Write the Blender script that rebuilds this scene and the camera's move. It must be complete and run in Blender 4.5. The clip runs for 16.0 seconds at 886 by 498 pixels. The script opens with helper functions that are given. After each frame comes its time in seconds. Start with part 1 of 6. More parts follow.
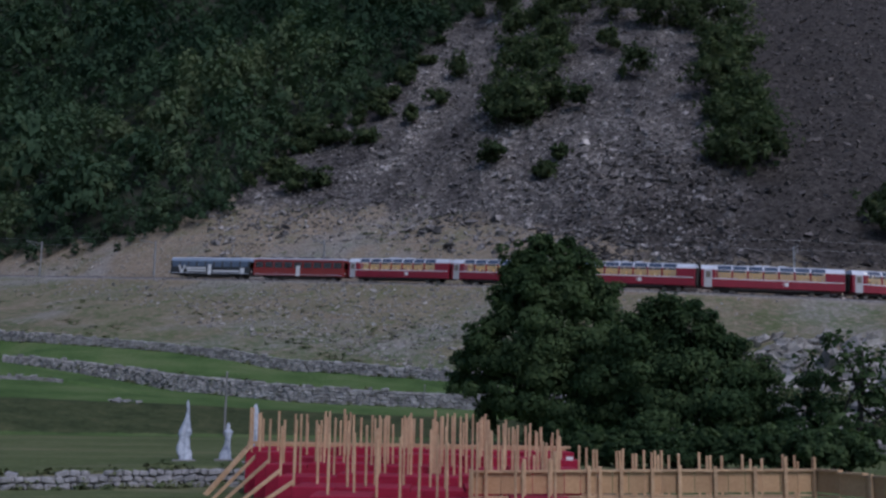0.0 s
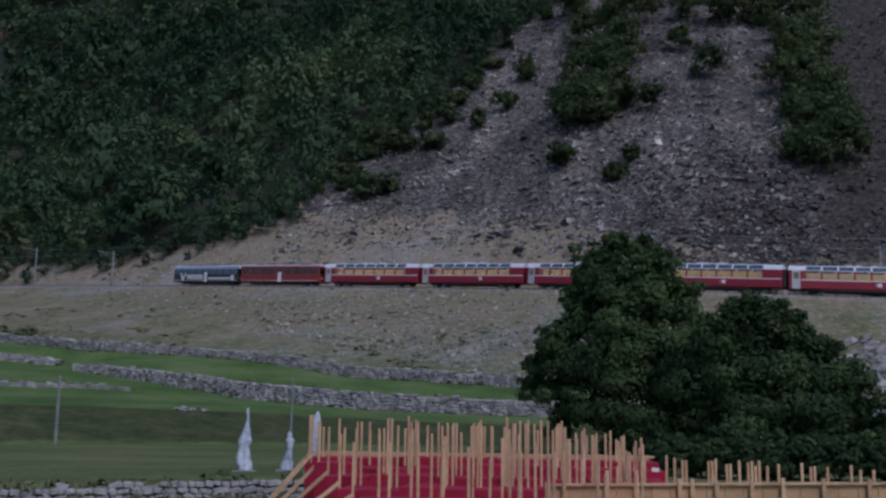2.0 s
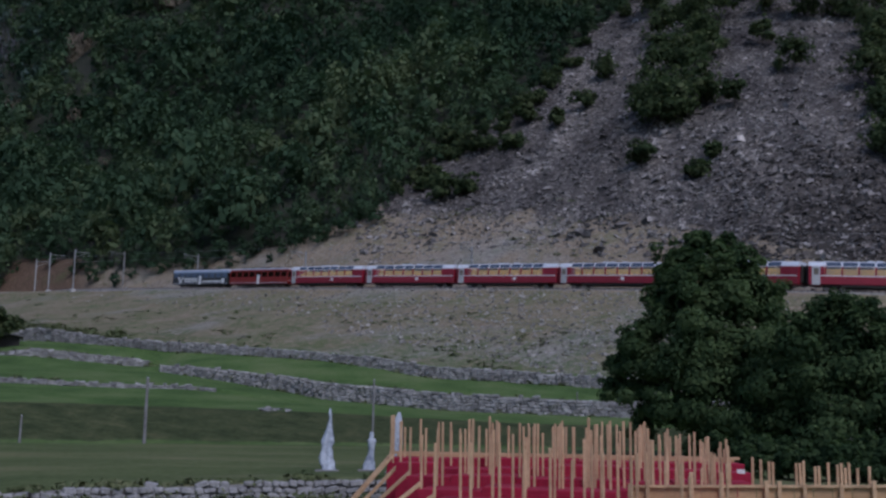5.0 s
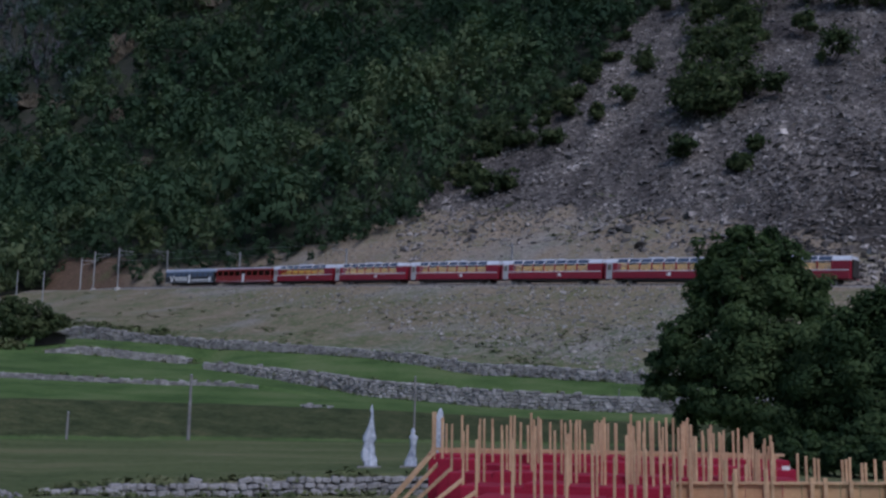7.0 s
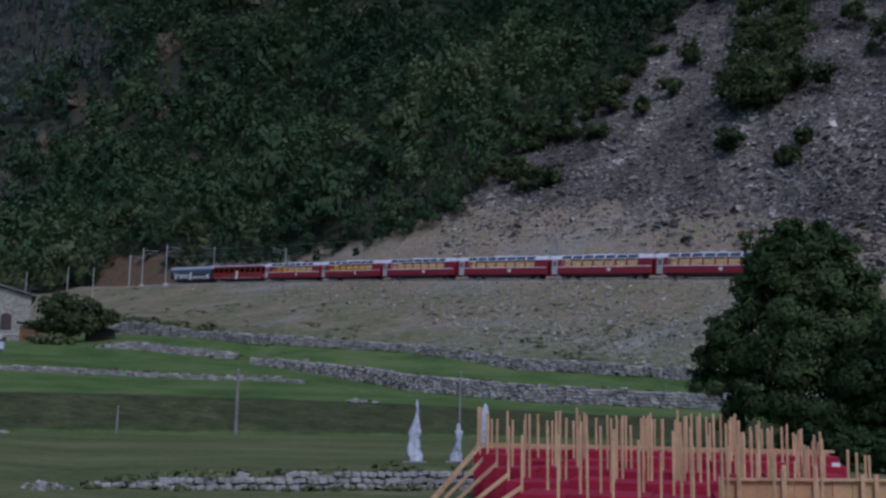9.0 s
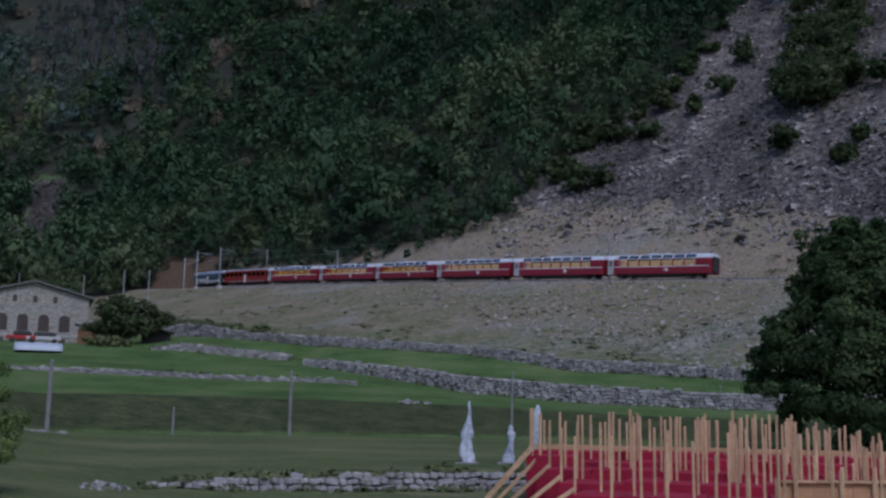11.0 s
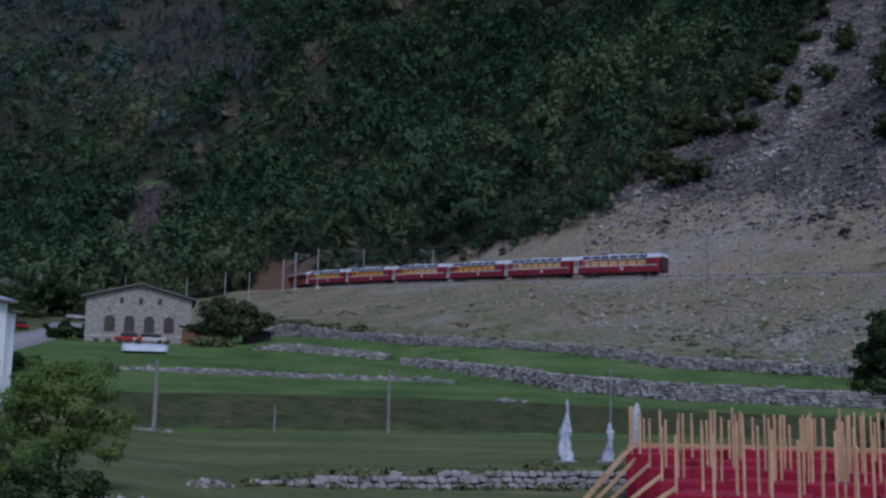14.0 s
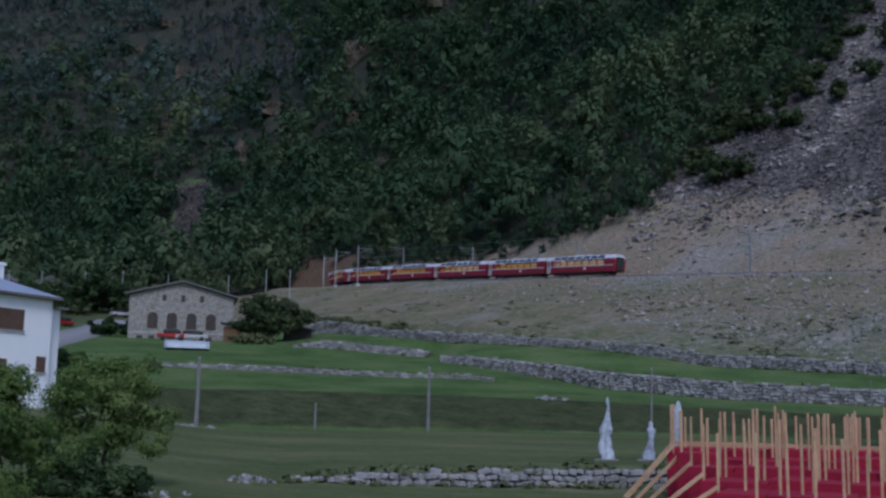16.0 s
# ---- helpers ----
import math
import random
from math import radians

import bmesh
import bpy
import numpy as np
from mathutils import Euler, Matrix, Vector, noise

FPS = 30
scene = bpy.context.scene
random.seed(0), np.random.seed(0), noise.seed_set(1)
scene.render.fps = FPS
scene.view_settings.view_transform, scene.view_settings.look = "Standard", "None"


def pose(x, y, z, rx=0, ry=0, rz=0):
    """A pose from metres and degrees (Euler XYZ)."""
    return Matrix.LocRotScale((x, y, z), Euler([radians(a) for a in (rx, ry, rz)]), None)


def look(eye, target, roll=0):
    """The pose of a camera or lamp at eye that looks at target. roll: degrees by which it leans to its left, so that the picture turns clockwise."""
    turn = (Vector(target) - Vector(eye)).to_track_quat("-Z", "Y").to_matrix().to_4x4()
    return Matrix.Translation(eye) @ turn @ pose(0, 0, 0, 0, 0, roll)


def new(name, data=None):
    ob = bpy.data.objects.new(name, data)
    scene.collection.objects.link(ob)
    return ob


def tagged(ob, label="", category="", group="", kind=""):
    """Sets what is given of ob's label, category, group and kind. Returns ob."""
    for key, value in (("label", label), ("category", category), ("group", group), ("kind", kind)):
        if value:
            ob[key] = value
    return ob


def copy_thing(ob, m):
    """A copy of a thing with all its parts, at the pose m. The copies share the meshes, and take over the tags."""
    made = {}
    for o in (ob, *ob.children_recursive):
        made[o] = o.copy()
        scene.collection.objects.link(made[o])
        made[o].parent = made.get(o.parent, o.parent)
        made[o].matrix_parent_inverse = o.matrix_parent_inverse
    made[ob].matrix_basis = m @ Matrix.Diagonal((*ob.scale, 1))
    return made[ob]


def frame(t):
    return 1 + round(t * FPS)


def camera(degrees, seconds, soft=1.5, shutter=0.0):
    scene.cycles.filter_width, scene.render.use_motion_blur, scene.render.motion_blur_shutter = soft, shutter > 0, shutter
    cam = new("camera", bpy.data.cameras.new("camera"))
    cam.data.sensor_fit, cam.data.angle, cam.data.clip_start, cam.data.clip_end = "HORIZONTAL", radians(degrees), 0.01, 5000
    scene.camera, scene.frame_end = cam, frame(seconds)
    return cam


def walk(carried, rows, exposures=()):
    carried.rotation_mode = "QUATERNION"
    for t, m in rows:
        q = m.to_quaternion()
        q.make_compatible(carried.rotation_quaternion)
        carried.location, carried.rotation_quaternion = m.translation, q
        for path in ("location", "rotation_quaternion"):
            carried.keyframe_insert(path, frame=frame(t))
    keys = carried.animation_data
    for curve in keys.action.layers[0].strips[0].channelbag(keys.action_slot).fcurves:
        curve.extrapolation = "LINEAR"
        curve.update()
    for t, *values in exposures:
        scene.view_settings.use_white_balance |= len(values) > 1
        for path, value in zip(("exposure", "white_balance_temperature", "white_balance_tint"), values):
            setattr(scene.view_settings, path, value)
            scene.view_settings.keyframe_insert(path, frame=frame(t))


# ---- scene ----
EYE = 2.9
cam = camera(43.6, 16.0, soft=2.6)
walk(cam, [
    (0.0, pose(0, -3.0, EYE, 98.95, -0.90, -0.10)),
    (0.5, pose(0, -1.4, EYE, 99.10, -0.85, 0.84)),
    (1.0, pose(0, 0.0, EYE, 99.24, -0.80, 1.84)),
    (1.5, pose(0, 0.0, EYE, 99.26, -0.80, 2.71)),
    (2.0, pose(0, 0.0, EYE, 99.30, -0.76, 3.58)),
    (2.5, pose(0, 0.0, EYE, 99.32, -0.77, 4.37)),
    (3.0, pose(0, 0.0, EYE, 99.36, -0.80, 5.13)),
    (3.5, pose(0, 0.0, EYE, 99.37, -0.80, 5.88)),
    (4.0, pose(0, 0.0, EYE, 99.35, -0.85, 6.60)),
    (6.5, pose(0, 0.0, EYE, 99.12, -0.83, 9.21)),
    (7.0, pose(0, 0.0, EYE, 99.06, -0.84, 9.83)),
    (7.5, pose(0, 0.0, EYE, 98.98, -0.85, 10.42)),
    (8.0, pose(0, 0.0, EYE, 98.90, -0.84, 11.01)),
    (8.5, pose(0, 0.0, EYE, 98.83, -0.93, 11.55)),
    (9.0, pose(0, 0.0, EYE, 98.78, -0.98, 12.14)),
    (11.5, pose(0, 0.0, EYE, 98.79, -0.99, 15.63)),
    (12.0, pose(0, 0.0, EYE, 98.76, -0.95, 16.52)),
    (12.5, pose(0, 0.0, EYE, 98.70, -0.89, 17.37)),
    (13.0, pose(0, 0.0, EYE, 98.67, -0.78, 18.21)),
    (13.5, pose(0, 0.0, EYE, 98.64, -0.86, 19.04)),
    (14.0, pose(0, 0.0, EYE, 98.63, -0.93, 19.80)),
    (14.5, pose(0, 0.0, EYE, 98.62, -1.01, 20.42)),
    (15.0, pose(0, 0.0, EYE, 98.59, -1.09, 21.02)),
    (15.5, pose(0, 0.0, EYE, 98.54, -1.18, 21.49)),
    (16.0, pose(0, 0.0, EYE, 98.46, -1.18, 21.84)),
], exposures=((0.0, 0.02, 5850, 19), (8.0, 0.02, 5800, 19), (13.0, 0.02, 5650, 18), (16.0, 0.02, 5550, 17)))

# ---- light: dusk under a pale overcast sky ----
world = bpy.data.worlds.new("sky")
scene.world = world
world.use_nodes = True
wn = world.node_tree.nodes
sky = wn.new("ShaderNodeTexSky")
sky.sky_type, sky.sun_disc = "NISHITA", False
sky.sun_elevation, sky.sun_rotation = radians(50), radians(125)
sky.air_density, sky.dust_density, sky.ozone_density = 1.0, 1.0, 1.5
wn["Background"].inputs["Strength"].default_value = 0.10
world.node_tree.links.new(sky.outputs[0], wn["Background"].inputs["Color"])
sun = bpy.data.lights.new("sun", "SUN")
sun.energy, sun.angle, sun.color = 1.35, radians(20), (1.0, 0.96, 0.92)
sun_ob = new("sun", sun)
sun_ob.matrix_basis = look((70, -70, 160), (0, 60, 0))


# ---- materials ----
def nodes(name):
    m = bpy.data.materials.new(name)
    m.use_nodes = True
    return m, m.node_tree.nodes, m.node_tree.links, m.node_tree.nodes["Principled BSDF"]


def ramp(n, l, fac, stops):
    r = n.new("ShaderNodeValToRGB")
    e = r.color_ramp.elements
    while len(e) < len(stops):
        e.new(0.5)
    for k, (p, c) in zip(e, stops):
        k.position, k.color = p, (*c, 1)
    l.new(fac, r.inputs[0])
    return r.outputs[0]


def tex(n, l, scale, detail=4.0, rough=0.6, kind="noise", stretch=None):
    """World-size texture: object coordinates are metres on every mesh."""
    g = n.new("ShaderNodeNewGeometry")
    src = g.outputs["Position"]
    if stretch:
        mp = n.new("ShaderNodeMapping")
        mp.inputs["Scale"].default_value = stretch
        l.new(src, mp.inputs[0])
        src = mp.outputs[0]
    if kind == "noise":
        t = n.new("ShaderNodeTexNoise")
        t.inputs["Detail"].default_value, t.inputs["Roughness"].default_value = detail, rough
    else:
        t = n.new("ShaderNodeTexVoronoi")
    t.inputs["Scale"].default_value = scale
    l.new(src, t.inputs["Vector"])
    return t


def mix(n, l, fac, a, b, mode="MIX"):
    m = n.new("ShaderNodeMix")
    m.data_type, m.blend_type = "RGBA", mode
    for sock, v in ((m.inputs[0], fac), (m.inputs[6], a), (m.inputs[7], b)):
        if isinstance(v, (int, float)):
            sock.default_value = v
        elif isinstance(v, tuple):
            sock.default_value = (*v, 1)
        else:
            l.new(v, sock)
    return m.outputs[2]


def bump(n, l, bsdf, height, strength, distance):
    b = n.new("ShaderNodeBump")
    b.inputs["Strength"].default_value, b.inputs["Distance"].default_value = strength, distance
    l.new(height, b.inputs["Height"])
    l.new(b.outputs[0], bsdf.inputs["Normal"])


def surface(name, dark, light, scale, rough=0.7, metal=0.0, fine=None, depth=0.0, island=0.0, obj=0.0, detail=5.0, bands=False):
    """Colour between dark and light over two scales of noise, with optional relief and per-piece variation."""
    m, n, l, b = nodes(name)
    big, small = tex(n, l, scale, detail), tex(n, l, fine or scale * 9, 3.0)
    f = n.new("ShaderNodeMath")
    f.operation = "MULTIPLY_ADD"
    f.inputs[1].default_value, f.inputs[2].default_value = 0.45, 0.0
    l.new(small.outputs[0], f.inputs[0])
    g = n.new("ShaderNodeMath")
    g.operation = "MULTIPLY_ADD"
    g.inputs[1].default_value = 0.6
    l.new(big.outputs[0], g.inputs[0])
    l.new(f.outputs[0], g.inputs[2])
    col = ramp(n, l, g.outputs[0], ((0.36, dark), (0.68, light)))
    if island or obj:
        src = n.new("ShaderNodeNewGeometry").outputs["Random Per Island"] if island else n.new("ShaderNodeObjectInfo").outputs["Random"]
        k = island or obj
        v = ramp(n, l, src, ((0.0, (1 - k,) * 3), (1.0, (1 + k * 0.6,) * 3)))
        col = mix(n, l, 1.0, col, v, "MULTIPLY")
    if bands:
        col = mix(n, l, 0.7, col, debris_bands(n, l), "MULTIPLY")
    l.new(col, b.inputs["Base Color"])
    b.inputs["Roughness"].default_value, b.inputs["Metallic"].default_value = rough, metal
    if depth:
        bump(n, l, b, small.outputs[0], 0.7, depth)
    return m


def leaves(name, dark, mid, light, thin=0.0, patch=0.07, grain=0.3, relief=0.5):
    """Foliage: colour varies from plant to plant (tone), over patches and from leaf to leaf."""
    m, n, l, b = nodes(name)
    isl = n.new("ShaderNodeNewGeometry").outputs["Random Per Island"]
    tone = n.new("ShaderNodeAttribute")
    tone.attribute_name = "tone"
    total = None
    for sock, w in ((isl, grain), (tex(n, l, patch, 2.0).outputs[0], 0.45), (tone.outputs["Fac"], 0.45)):
        a = n.new("ShaderNodeMath")
        a.operation = "MULTIPLY_ADD"
        a.inputs[1].default_value = w
        a.inputs[2].default_value = 0.05 - grain / 2 if total is None else 0.0
        l.new(sock, a.inputs[0])
        if total is not None:
            l.new(total, a.inputs[2])
        total = a.outputs[0]
    col = ramp(n, l, total, ((0.18, dark), (0.5, mid), (0.82, light)))
    l.new(col, b.inputs["Base Color"])
    if thin:
        # light that passes through the leaves
        tl, mx = n.new("ShaderNodeBsdfTranslucent"), n.new("ShaderNodeMixShader")
        l.new(mix(n, l, 1.0, col, (1.1, 1.3, 0.95), "MULTIPLY"), tl.inputs["Color"])
        mx.inputs[0].default_value = thin
        l.new(b.outputs[0], mx.inputs[1])
        l.new(tl.outputs[0], mx.inputs[2])
        l.new(mx.outputs[0], n["Material Output"].inputs[0])
    b.inputs["Roughness"].default_value = 0.85
    b.inputs["Specular IOR Level"].default_value = 0.06
    if relief:
        bump(n, l, b, tex(n, l, 1.6, 5.0, 0.75).outputs[0], relief, 0.3)
    return m


def plain(name, color, rough=0.5, metal=0.0, glow=0.0):
    m, n, l, b = nodes(name)
    t = tex(n, l, 3.0)
    d = tuple(c * 0.85 for c in color)
    l.new(ramp(n, l, t.outputs[0], ((0.3, d), (0.7, color))), b.inputs["Base Color"])
    b.inputs["Roughness"].default_value, b.inputs["Metallic"].default_value = rough, metal
    if glow:
        b.inputs["Emission Color"].default_value = (*color, 1)
        b.inputs["Emission Strength"].default_value = glow
    return m


def glass(name, tint, gloss):
    m, n, l, b = nodes(name)
    n.remove(b)
    tr, gl, mx = n.new("ShaderNodeBsdfTransparent"), n.new("ShaderNodeBsdfGlossy"), n.new("ShaderNodeMixShader")
    tr.inputs[0].default_value, gl.inputs["Roughness"].default_value = (*tint, 1), 0.06
    mx.inputs[0].default_value = gloss
    l.new(tr.outputs[0], mx.inputs[1])
    l.new(gl.outputs[0], mx.inputs[2])
    l.new(mx.outputs[0], n["Material Output"].inputs[0])
    return m


def debris_bands(n, l):
    """Pale and dark bands of debris that run down the scree, as a factor."""
    t = tex(n, l, 0.085, 6.0, 0.68, stretch=(1.0, 0.38, 0.38))
    return ramp(n, l, t.outputs[0], ((0.36, (0.45, 0.43, 0.45)), (0.5, (1.0, 0.98, 0.98)), (0.64, (1.75, 1.68, 1.62))))


def ground_material():
    m, n, l, b = nodes("ground")

    def mask(name):
        a = n.new("ShaderNodeAttribute")
        a.attribute_name = name
        return a.outputs["Fac"]

    def edge(name, scale, soft=0.12):
        """The mask broken up by noise."""
        t, k = tex(n, l, scale, 5.0, 0.7), n.new("ShaderNodeMath")
        k.operation = "ADD"
        l.new(mask(name), k.inputs[0])
        l.new(t.outputs[0], k.inputs[1])
        r = n.new("ShaderNodeMapRange")
        r.inputs[1].default_value, r.inputs[2].default_value = 1.0 - soft, 1.0 + soft
        l.new(k.outputs[0], r.inputs[0])
        return r.outputs[0]

    g1, g2 = tex(n, l, 0.12, 6.0, 0.65, stretch=(1, 1, 1)), tex(n, l, 2.6, 4.0, 0.7)
    grass = ramp(n, l, g1.outputs[0], ((0.36, (0.042, 0.088, 0.024)), (0.5, (0.085, 0.15, 0.045)), (0.65, (0.15, 0.195, 0.08))))
    grass = mix(n, l, 0.35, grass, ramp(n, l, g2.outputs[0], ((0.3, (0.035, 0.065, 0.018)), (0.7, (0.15, 0.21, 0.08)))))
    mown = ramp(n, l, tex(n, l, 0.1, 6.0, 0.65, stretch=(0.5, 1.6, 1)).outputs[0], ((0.37, (0.072, 0.10, 0.038)), (0.52, (0.12, 0.145, 0.060)), (0.66, (0.20, 0.19, 0.10))))
    mown = mix(n, l, 0.4, mown, ramp(n, l, g2.outputs[0], ((0.3, (0.03, 0.05, 0.018)), (0.7, (0.175, 0.205, 0.098)))))
    mown = mix(n, l, ramp(n, l, tex(n, l, 0.35, 5.0, 0.7, stretch=(0.35, 1.3, 1)).outputs[0], ((0.55, (0, 0, 0)), (0.75, (0.75, 0.75, 0.75)))), mown, (0.25, 0.225, 0.14))
    grass = mix(n, l, mask("mown"), grass, mown)
    rough_grass = ramp(n, l, g2.outputs[0], ((0.3, (0.026, 0.040, 0.017)), (0.7, (0.082, 0.096, 0.045))))
    rough_grass = mix(n, l, 0.5, rough_grass, ramp(n, l, tex(n, l, 0.6, 7.0, 0.78, stretch=(0.6, 1, 1.8)).outputs[0], ((0.38, (0.02, 0.032, 0.014)), (0.52, (0.065, 0.078, 0.036)), (0.66, (0.14, 0.135, 0.07)))))
    e1, e2, e3 = tex(n, l, 0.16, 6.0, 0.7), tex(n, l, 1.7, 5.0, 0.75), tex(n, l, 0.05, 3.0)
    earth = ramp(n, l, e1.outputs[0], ((0.3, (0.168, 0.13, 0.088)), (0.55, (0.265, 0.21, 0.15)), (0.75, (0.335, 0.28, 0.215))))
    earth = mix(n, l, 0.5, earth, ramp(n, l, e2.outputs[0], ((0.35, (0.122, 0.096, 0.068)), (0.65, (0.40, 0.345, 0.275)))))
    gravel = ramp(n, l, e2.outputs[0], ((0.3, (0.165, 0.158, 0.15)), (0.7, (0.41, 0.395, 0.375))))
    earth = mix(n, l, ramp(n, l, e3.outputs[0], ((0.52, (0, 0, 0)), (0.66, (0.7, 0.7, 0.7)))), earth, gravel)
    soil = ramp(n, l, e2.outputs[0], ((0.3, (0.075, 0.052, 0.038)), (0.7, (0.20, 0.135, 0.096))))
    earth = mix(n, l, mask("soil"), earth, soil)
    s1, s2 = tex(n, l, 1.5, 3.0, 0.6, "voronoi"), tex(n, l, 0.07, 5.0, 0.7)
    stone = ramp(n, l, s2.outputs[0], ((0.32, (0.035, 0.031, 0.031)), (0.5, (0.075, 0.068, 0.066)), (0.7, (0.15, 0.138, 0.13))))
    stone = mix(n, l, 0.5, stone, ramp(n, l, e2.outputs[0], ((0.35, (0.022, 0.02, 0.02)), (0.68, (0.17, 0.16, 0.152)))))
    cells = ramp(n, l, s1.outputs["Color"], ((0.15, (0.03, 0.028, 0.027)), (0.5, (0.09, 0.082, 0.077)), (0.85, (0.24, 0.225, 0.21))))
    stone = mix(n, l, 0.55, stone, cells)
    # bands of finer and coarser debris run down the slope
    stone = mix(n, l, 0.8, stone, debris_bands(n, l), "MULTIPLY")
    dark_stone = ramp(n, l, e2.outputs[0], ((0.35, (0.013, 0.012, 0.011)), (0.7, (0.08, 0.071, 0.066))))
    dark_stone = mix(n, l, 0.5, dark_stone, ramp(n, l, s1.outputs["Color"], ((0.15, (0.012, 0.011, 0.010)), (0.85, (0.11, 0.098, 0.09)))))
    stone = mix(n, l, edge("dark_rock", 0.12), stone, dark_stone)
    floor = ramp(n, l, g2.outputs[0], ((0.3, (0.022, 0.027, 0.019)), (0.7, (0.052, 0.058, 0.042))))
    floor = mix(n, l, ramp(n, l, e1.outputs[0], ((0.48, (0, 0, 0)), (0.64, (0.6, 0.6, 0.6)))), floor, (0.072, 0.066, 0.056))
    col = mix(n, l, edge("rough", 0.5), grass, rough_grass)
    col = mix(n, l, edge("earth", 0.35), col, earth)
    weed = mix(n, l, 0.2, mix(n, l, 0.6, rough_grass, grass), earth)
    tuft = ramp(n, l, tex(n, l, 0.9, 6.0, 0.8).outputs[0], ((0.4, (0.12, 0.12, 0.12)), (0.54, (1, 1, 1))))
    col = mix(n, l, mix(n, l, 1.0, edge("weeds", 0.15, 0.16), tuft, "MULTIPLY"), col, weed)
    col = mix(n, l, edge("scree", 0.2), col, stone)
    col = mix(n, l, edge("wood", 0.3), col, floor)
    l.new(col, b.inputs["Base Color"])
    b.inputs["Roughness"].default_value, b.inputs["Specular IOR Level"].default_value = 0.95, 0.1
    bump(n, l, b, e2.outputs[0], 0.8, 0.25)
    return m


M_GROUND = ground_material()
M_STONE = surface("dry_stone", (0.135, 0.132, 0.132), (0.41, 0.40, 0.395), 0.8, 0.9, fine=7.0, depth=0.05, island=0.35)
M_SCREE = surface("scree_rock", (0.05, 0.045, 0.044), (0.37, 0.35, 0.335), 0.15, 0.92, fine=2.5, island=0.85, bands=True)
M_DARKROCK = surface("dark_rock", (0.022, 0.02, 0.019), (0.175, 0.155, 0.145), 0.2, 0.92, fine=2.5, island=0.8)
M_PALE = surface("pale_stones", (0.16, 0.15, 0.135), (0.42, 0.40, 0.37), 0.3, 0.92, fine=2.5, island=0.5)
M_CLIFF = surface("cliff_rock", (0.036, 0.031, 0.023), (0.175, 0.148, 0.105), 0.3, 0.95, fine=1.6, depth=0.4)
M_MORTAR = surface("wall_core", (0.13, 0.126, 0.12), (0.25, 0.24, 0.225), 1.0, 0.95)
M_LEAF = leaves("oak_leaves", (0.014, 0.029, 0.014), (0.044, 0.078, 0.035), (0.11, 0.158, 0.07), 0.4, relief=0.3)
M_WOODS = leaves("wood_leaves", (0.018, 0.041, 0.026), (0.060, 0.102, 0.056), (0.15, 0.18, 0.09), 0.25, 0.022, 0.14, 0.15)
# paler, bluer wood leaves: distance haze put into the leaf colour
M_HAZEWOODS = leaves("hazed_wood_leaves", (0.038, 0.070, 0.066), (0.092, 0.134, 0.118), (0.17, 0.205, 0.162), 0.25, 0.03, 0.14, 0.15)
M_SCRUB = leaves("scrub_leaves", (0.026, 0.045, 0.023), (0.064, 0.093, 0.044), (0.135, 0.158, 0.078), 0.35, relief=0.2)
M_GREYWOODS = leaves("grey_twigs", (0.085, 0.087, 0.105), (0.135, 0.135, 0.16), (0.20, 0.198, 0.23))
M_HERB = leaves("herbs", (0.06, 0.085, 0.036), (0.12, 0.145, 0.066), (0.19, 0.205, 0.11))
M_BRIGHT = leaves("pale_leaves", (0.075, 0.13, 0.04), (0.165, 0.235, 0.08), (0.28, 0.335, 0.135), 0.45)
M_BARK = surface("bark", (0.02, 0.018, 0.015), (0.06, 0.052, 0.044), 2.0, 0.95, fine=14.0, depth=0.03)
M_TIMBER = surface("pale_timber", (0.40, 0.24, 0.13), (0.63, 0.43, 0.255), 1.2, 0.65, fine=9.0, obj=0.2)
M_PLY = surface("plywood", (0.40, 0.225, 0.11), (0.55, 0.345, 0.18), 0.9, 0.6, fine=12.0, obj=0.14)
M_RED = surface("red_carpet", (0.24, 0.005, 0.026), (0.36, 0.01, 0.042), 1.2, 0.9, fine=12.0)
M_COACH = surface("coach_red", (0.20, 0.006, 0.02), (0.27, 0.01, 0.03), 0.7, 0.5)
M_LOCO = surface("railcar_red", (0.21, 0.015, 0.012), (0.27, 0.025, 0.017), 0.7, 0.35)
M_BLACK = plain("black_paint", (0.03, 0.03, 0.032), 0.4)
M_UNDER = surface("underframe", (0.012, 0.011, 0.011), (0.045, 0.04, 0.036), 2.0, 0.8)
M_ROOF = surface("roof_paint", (0.50, 0.53, 0.60), (0.68, 0.71, 0.78), 0.7, 0.35)
M_BLUE = surface("pale_blue_paint", (0.30, 0.38, 0.52), (0.40, 0.48, 0.62), 0.8, 0.35)
M_WHITE = surface("white_paint", (0.62, 0.62, 0.62), (0.80, 0.80, 0.80), 0.8, 0.5)
M_DOOR = surface("grey_door", (0.36, 0.36, 0.37), (0.48, 0.48, 0.49), 0.8, 0.5)
M_CREAM = surface("cream_panel", (0.55, 0.45, 0.22), (0.75, 0.62, 0.33), 1.2, 0.7)
M_GLOW = plain("saloon_light", (1.0, 0.84, 0.48), 0.5, glow=1.6)
M_GLASS = glass("coach_glass", (0.86, 0.78, 0.54), 0.15)
M_SKYGLASS = plain("roof_glass", (0.075, 0.10, 0.15), 0.12)
M_DARKGLASS = glass("dark_glass", (0.5, 0.42, 0.32), 0.07)
# flat blue stands in for the sky mirrored in the leading railcar's windows
M_SKYWINDOW = plain("sky_reflection_windows", (0.11, 0.145, 0.21), 0.25)
M_STEEL = surface("galvanised_steel", (0.30, 0.31, 0.32), (0.45, 0.46, 0.47), 1.5, 0.5, 0.6)
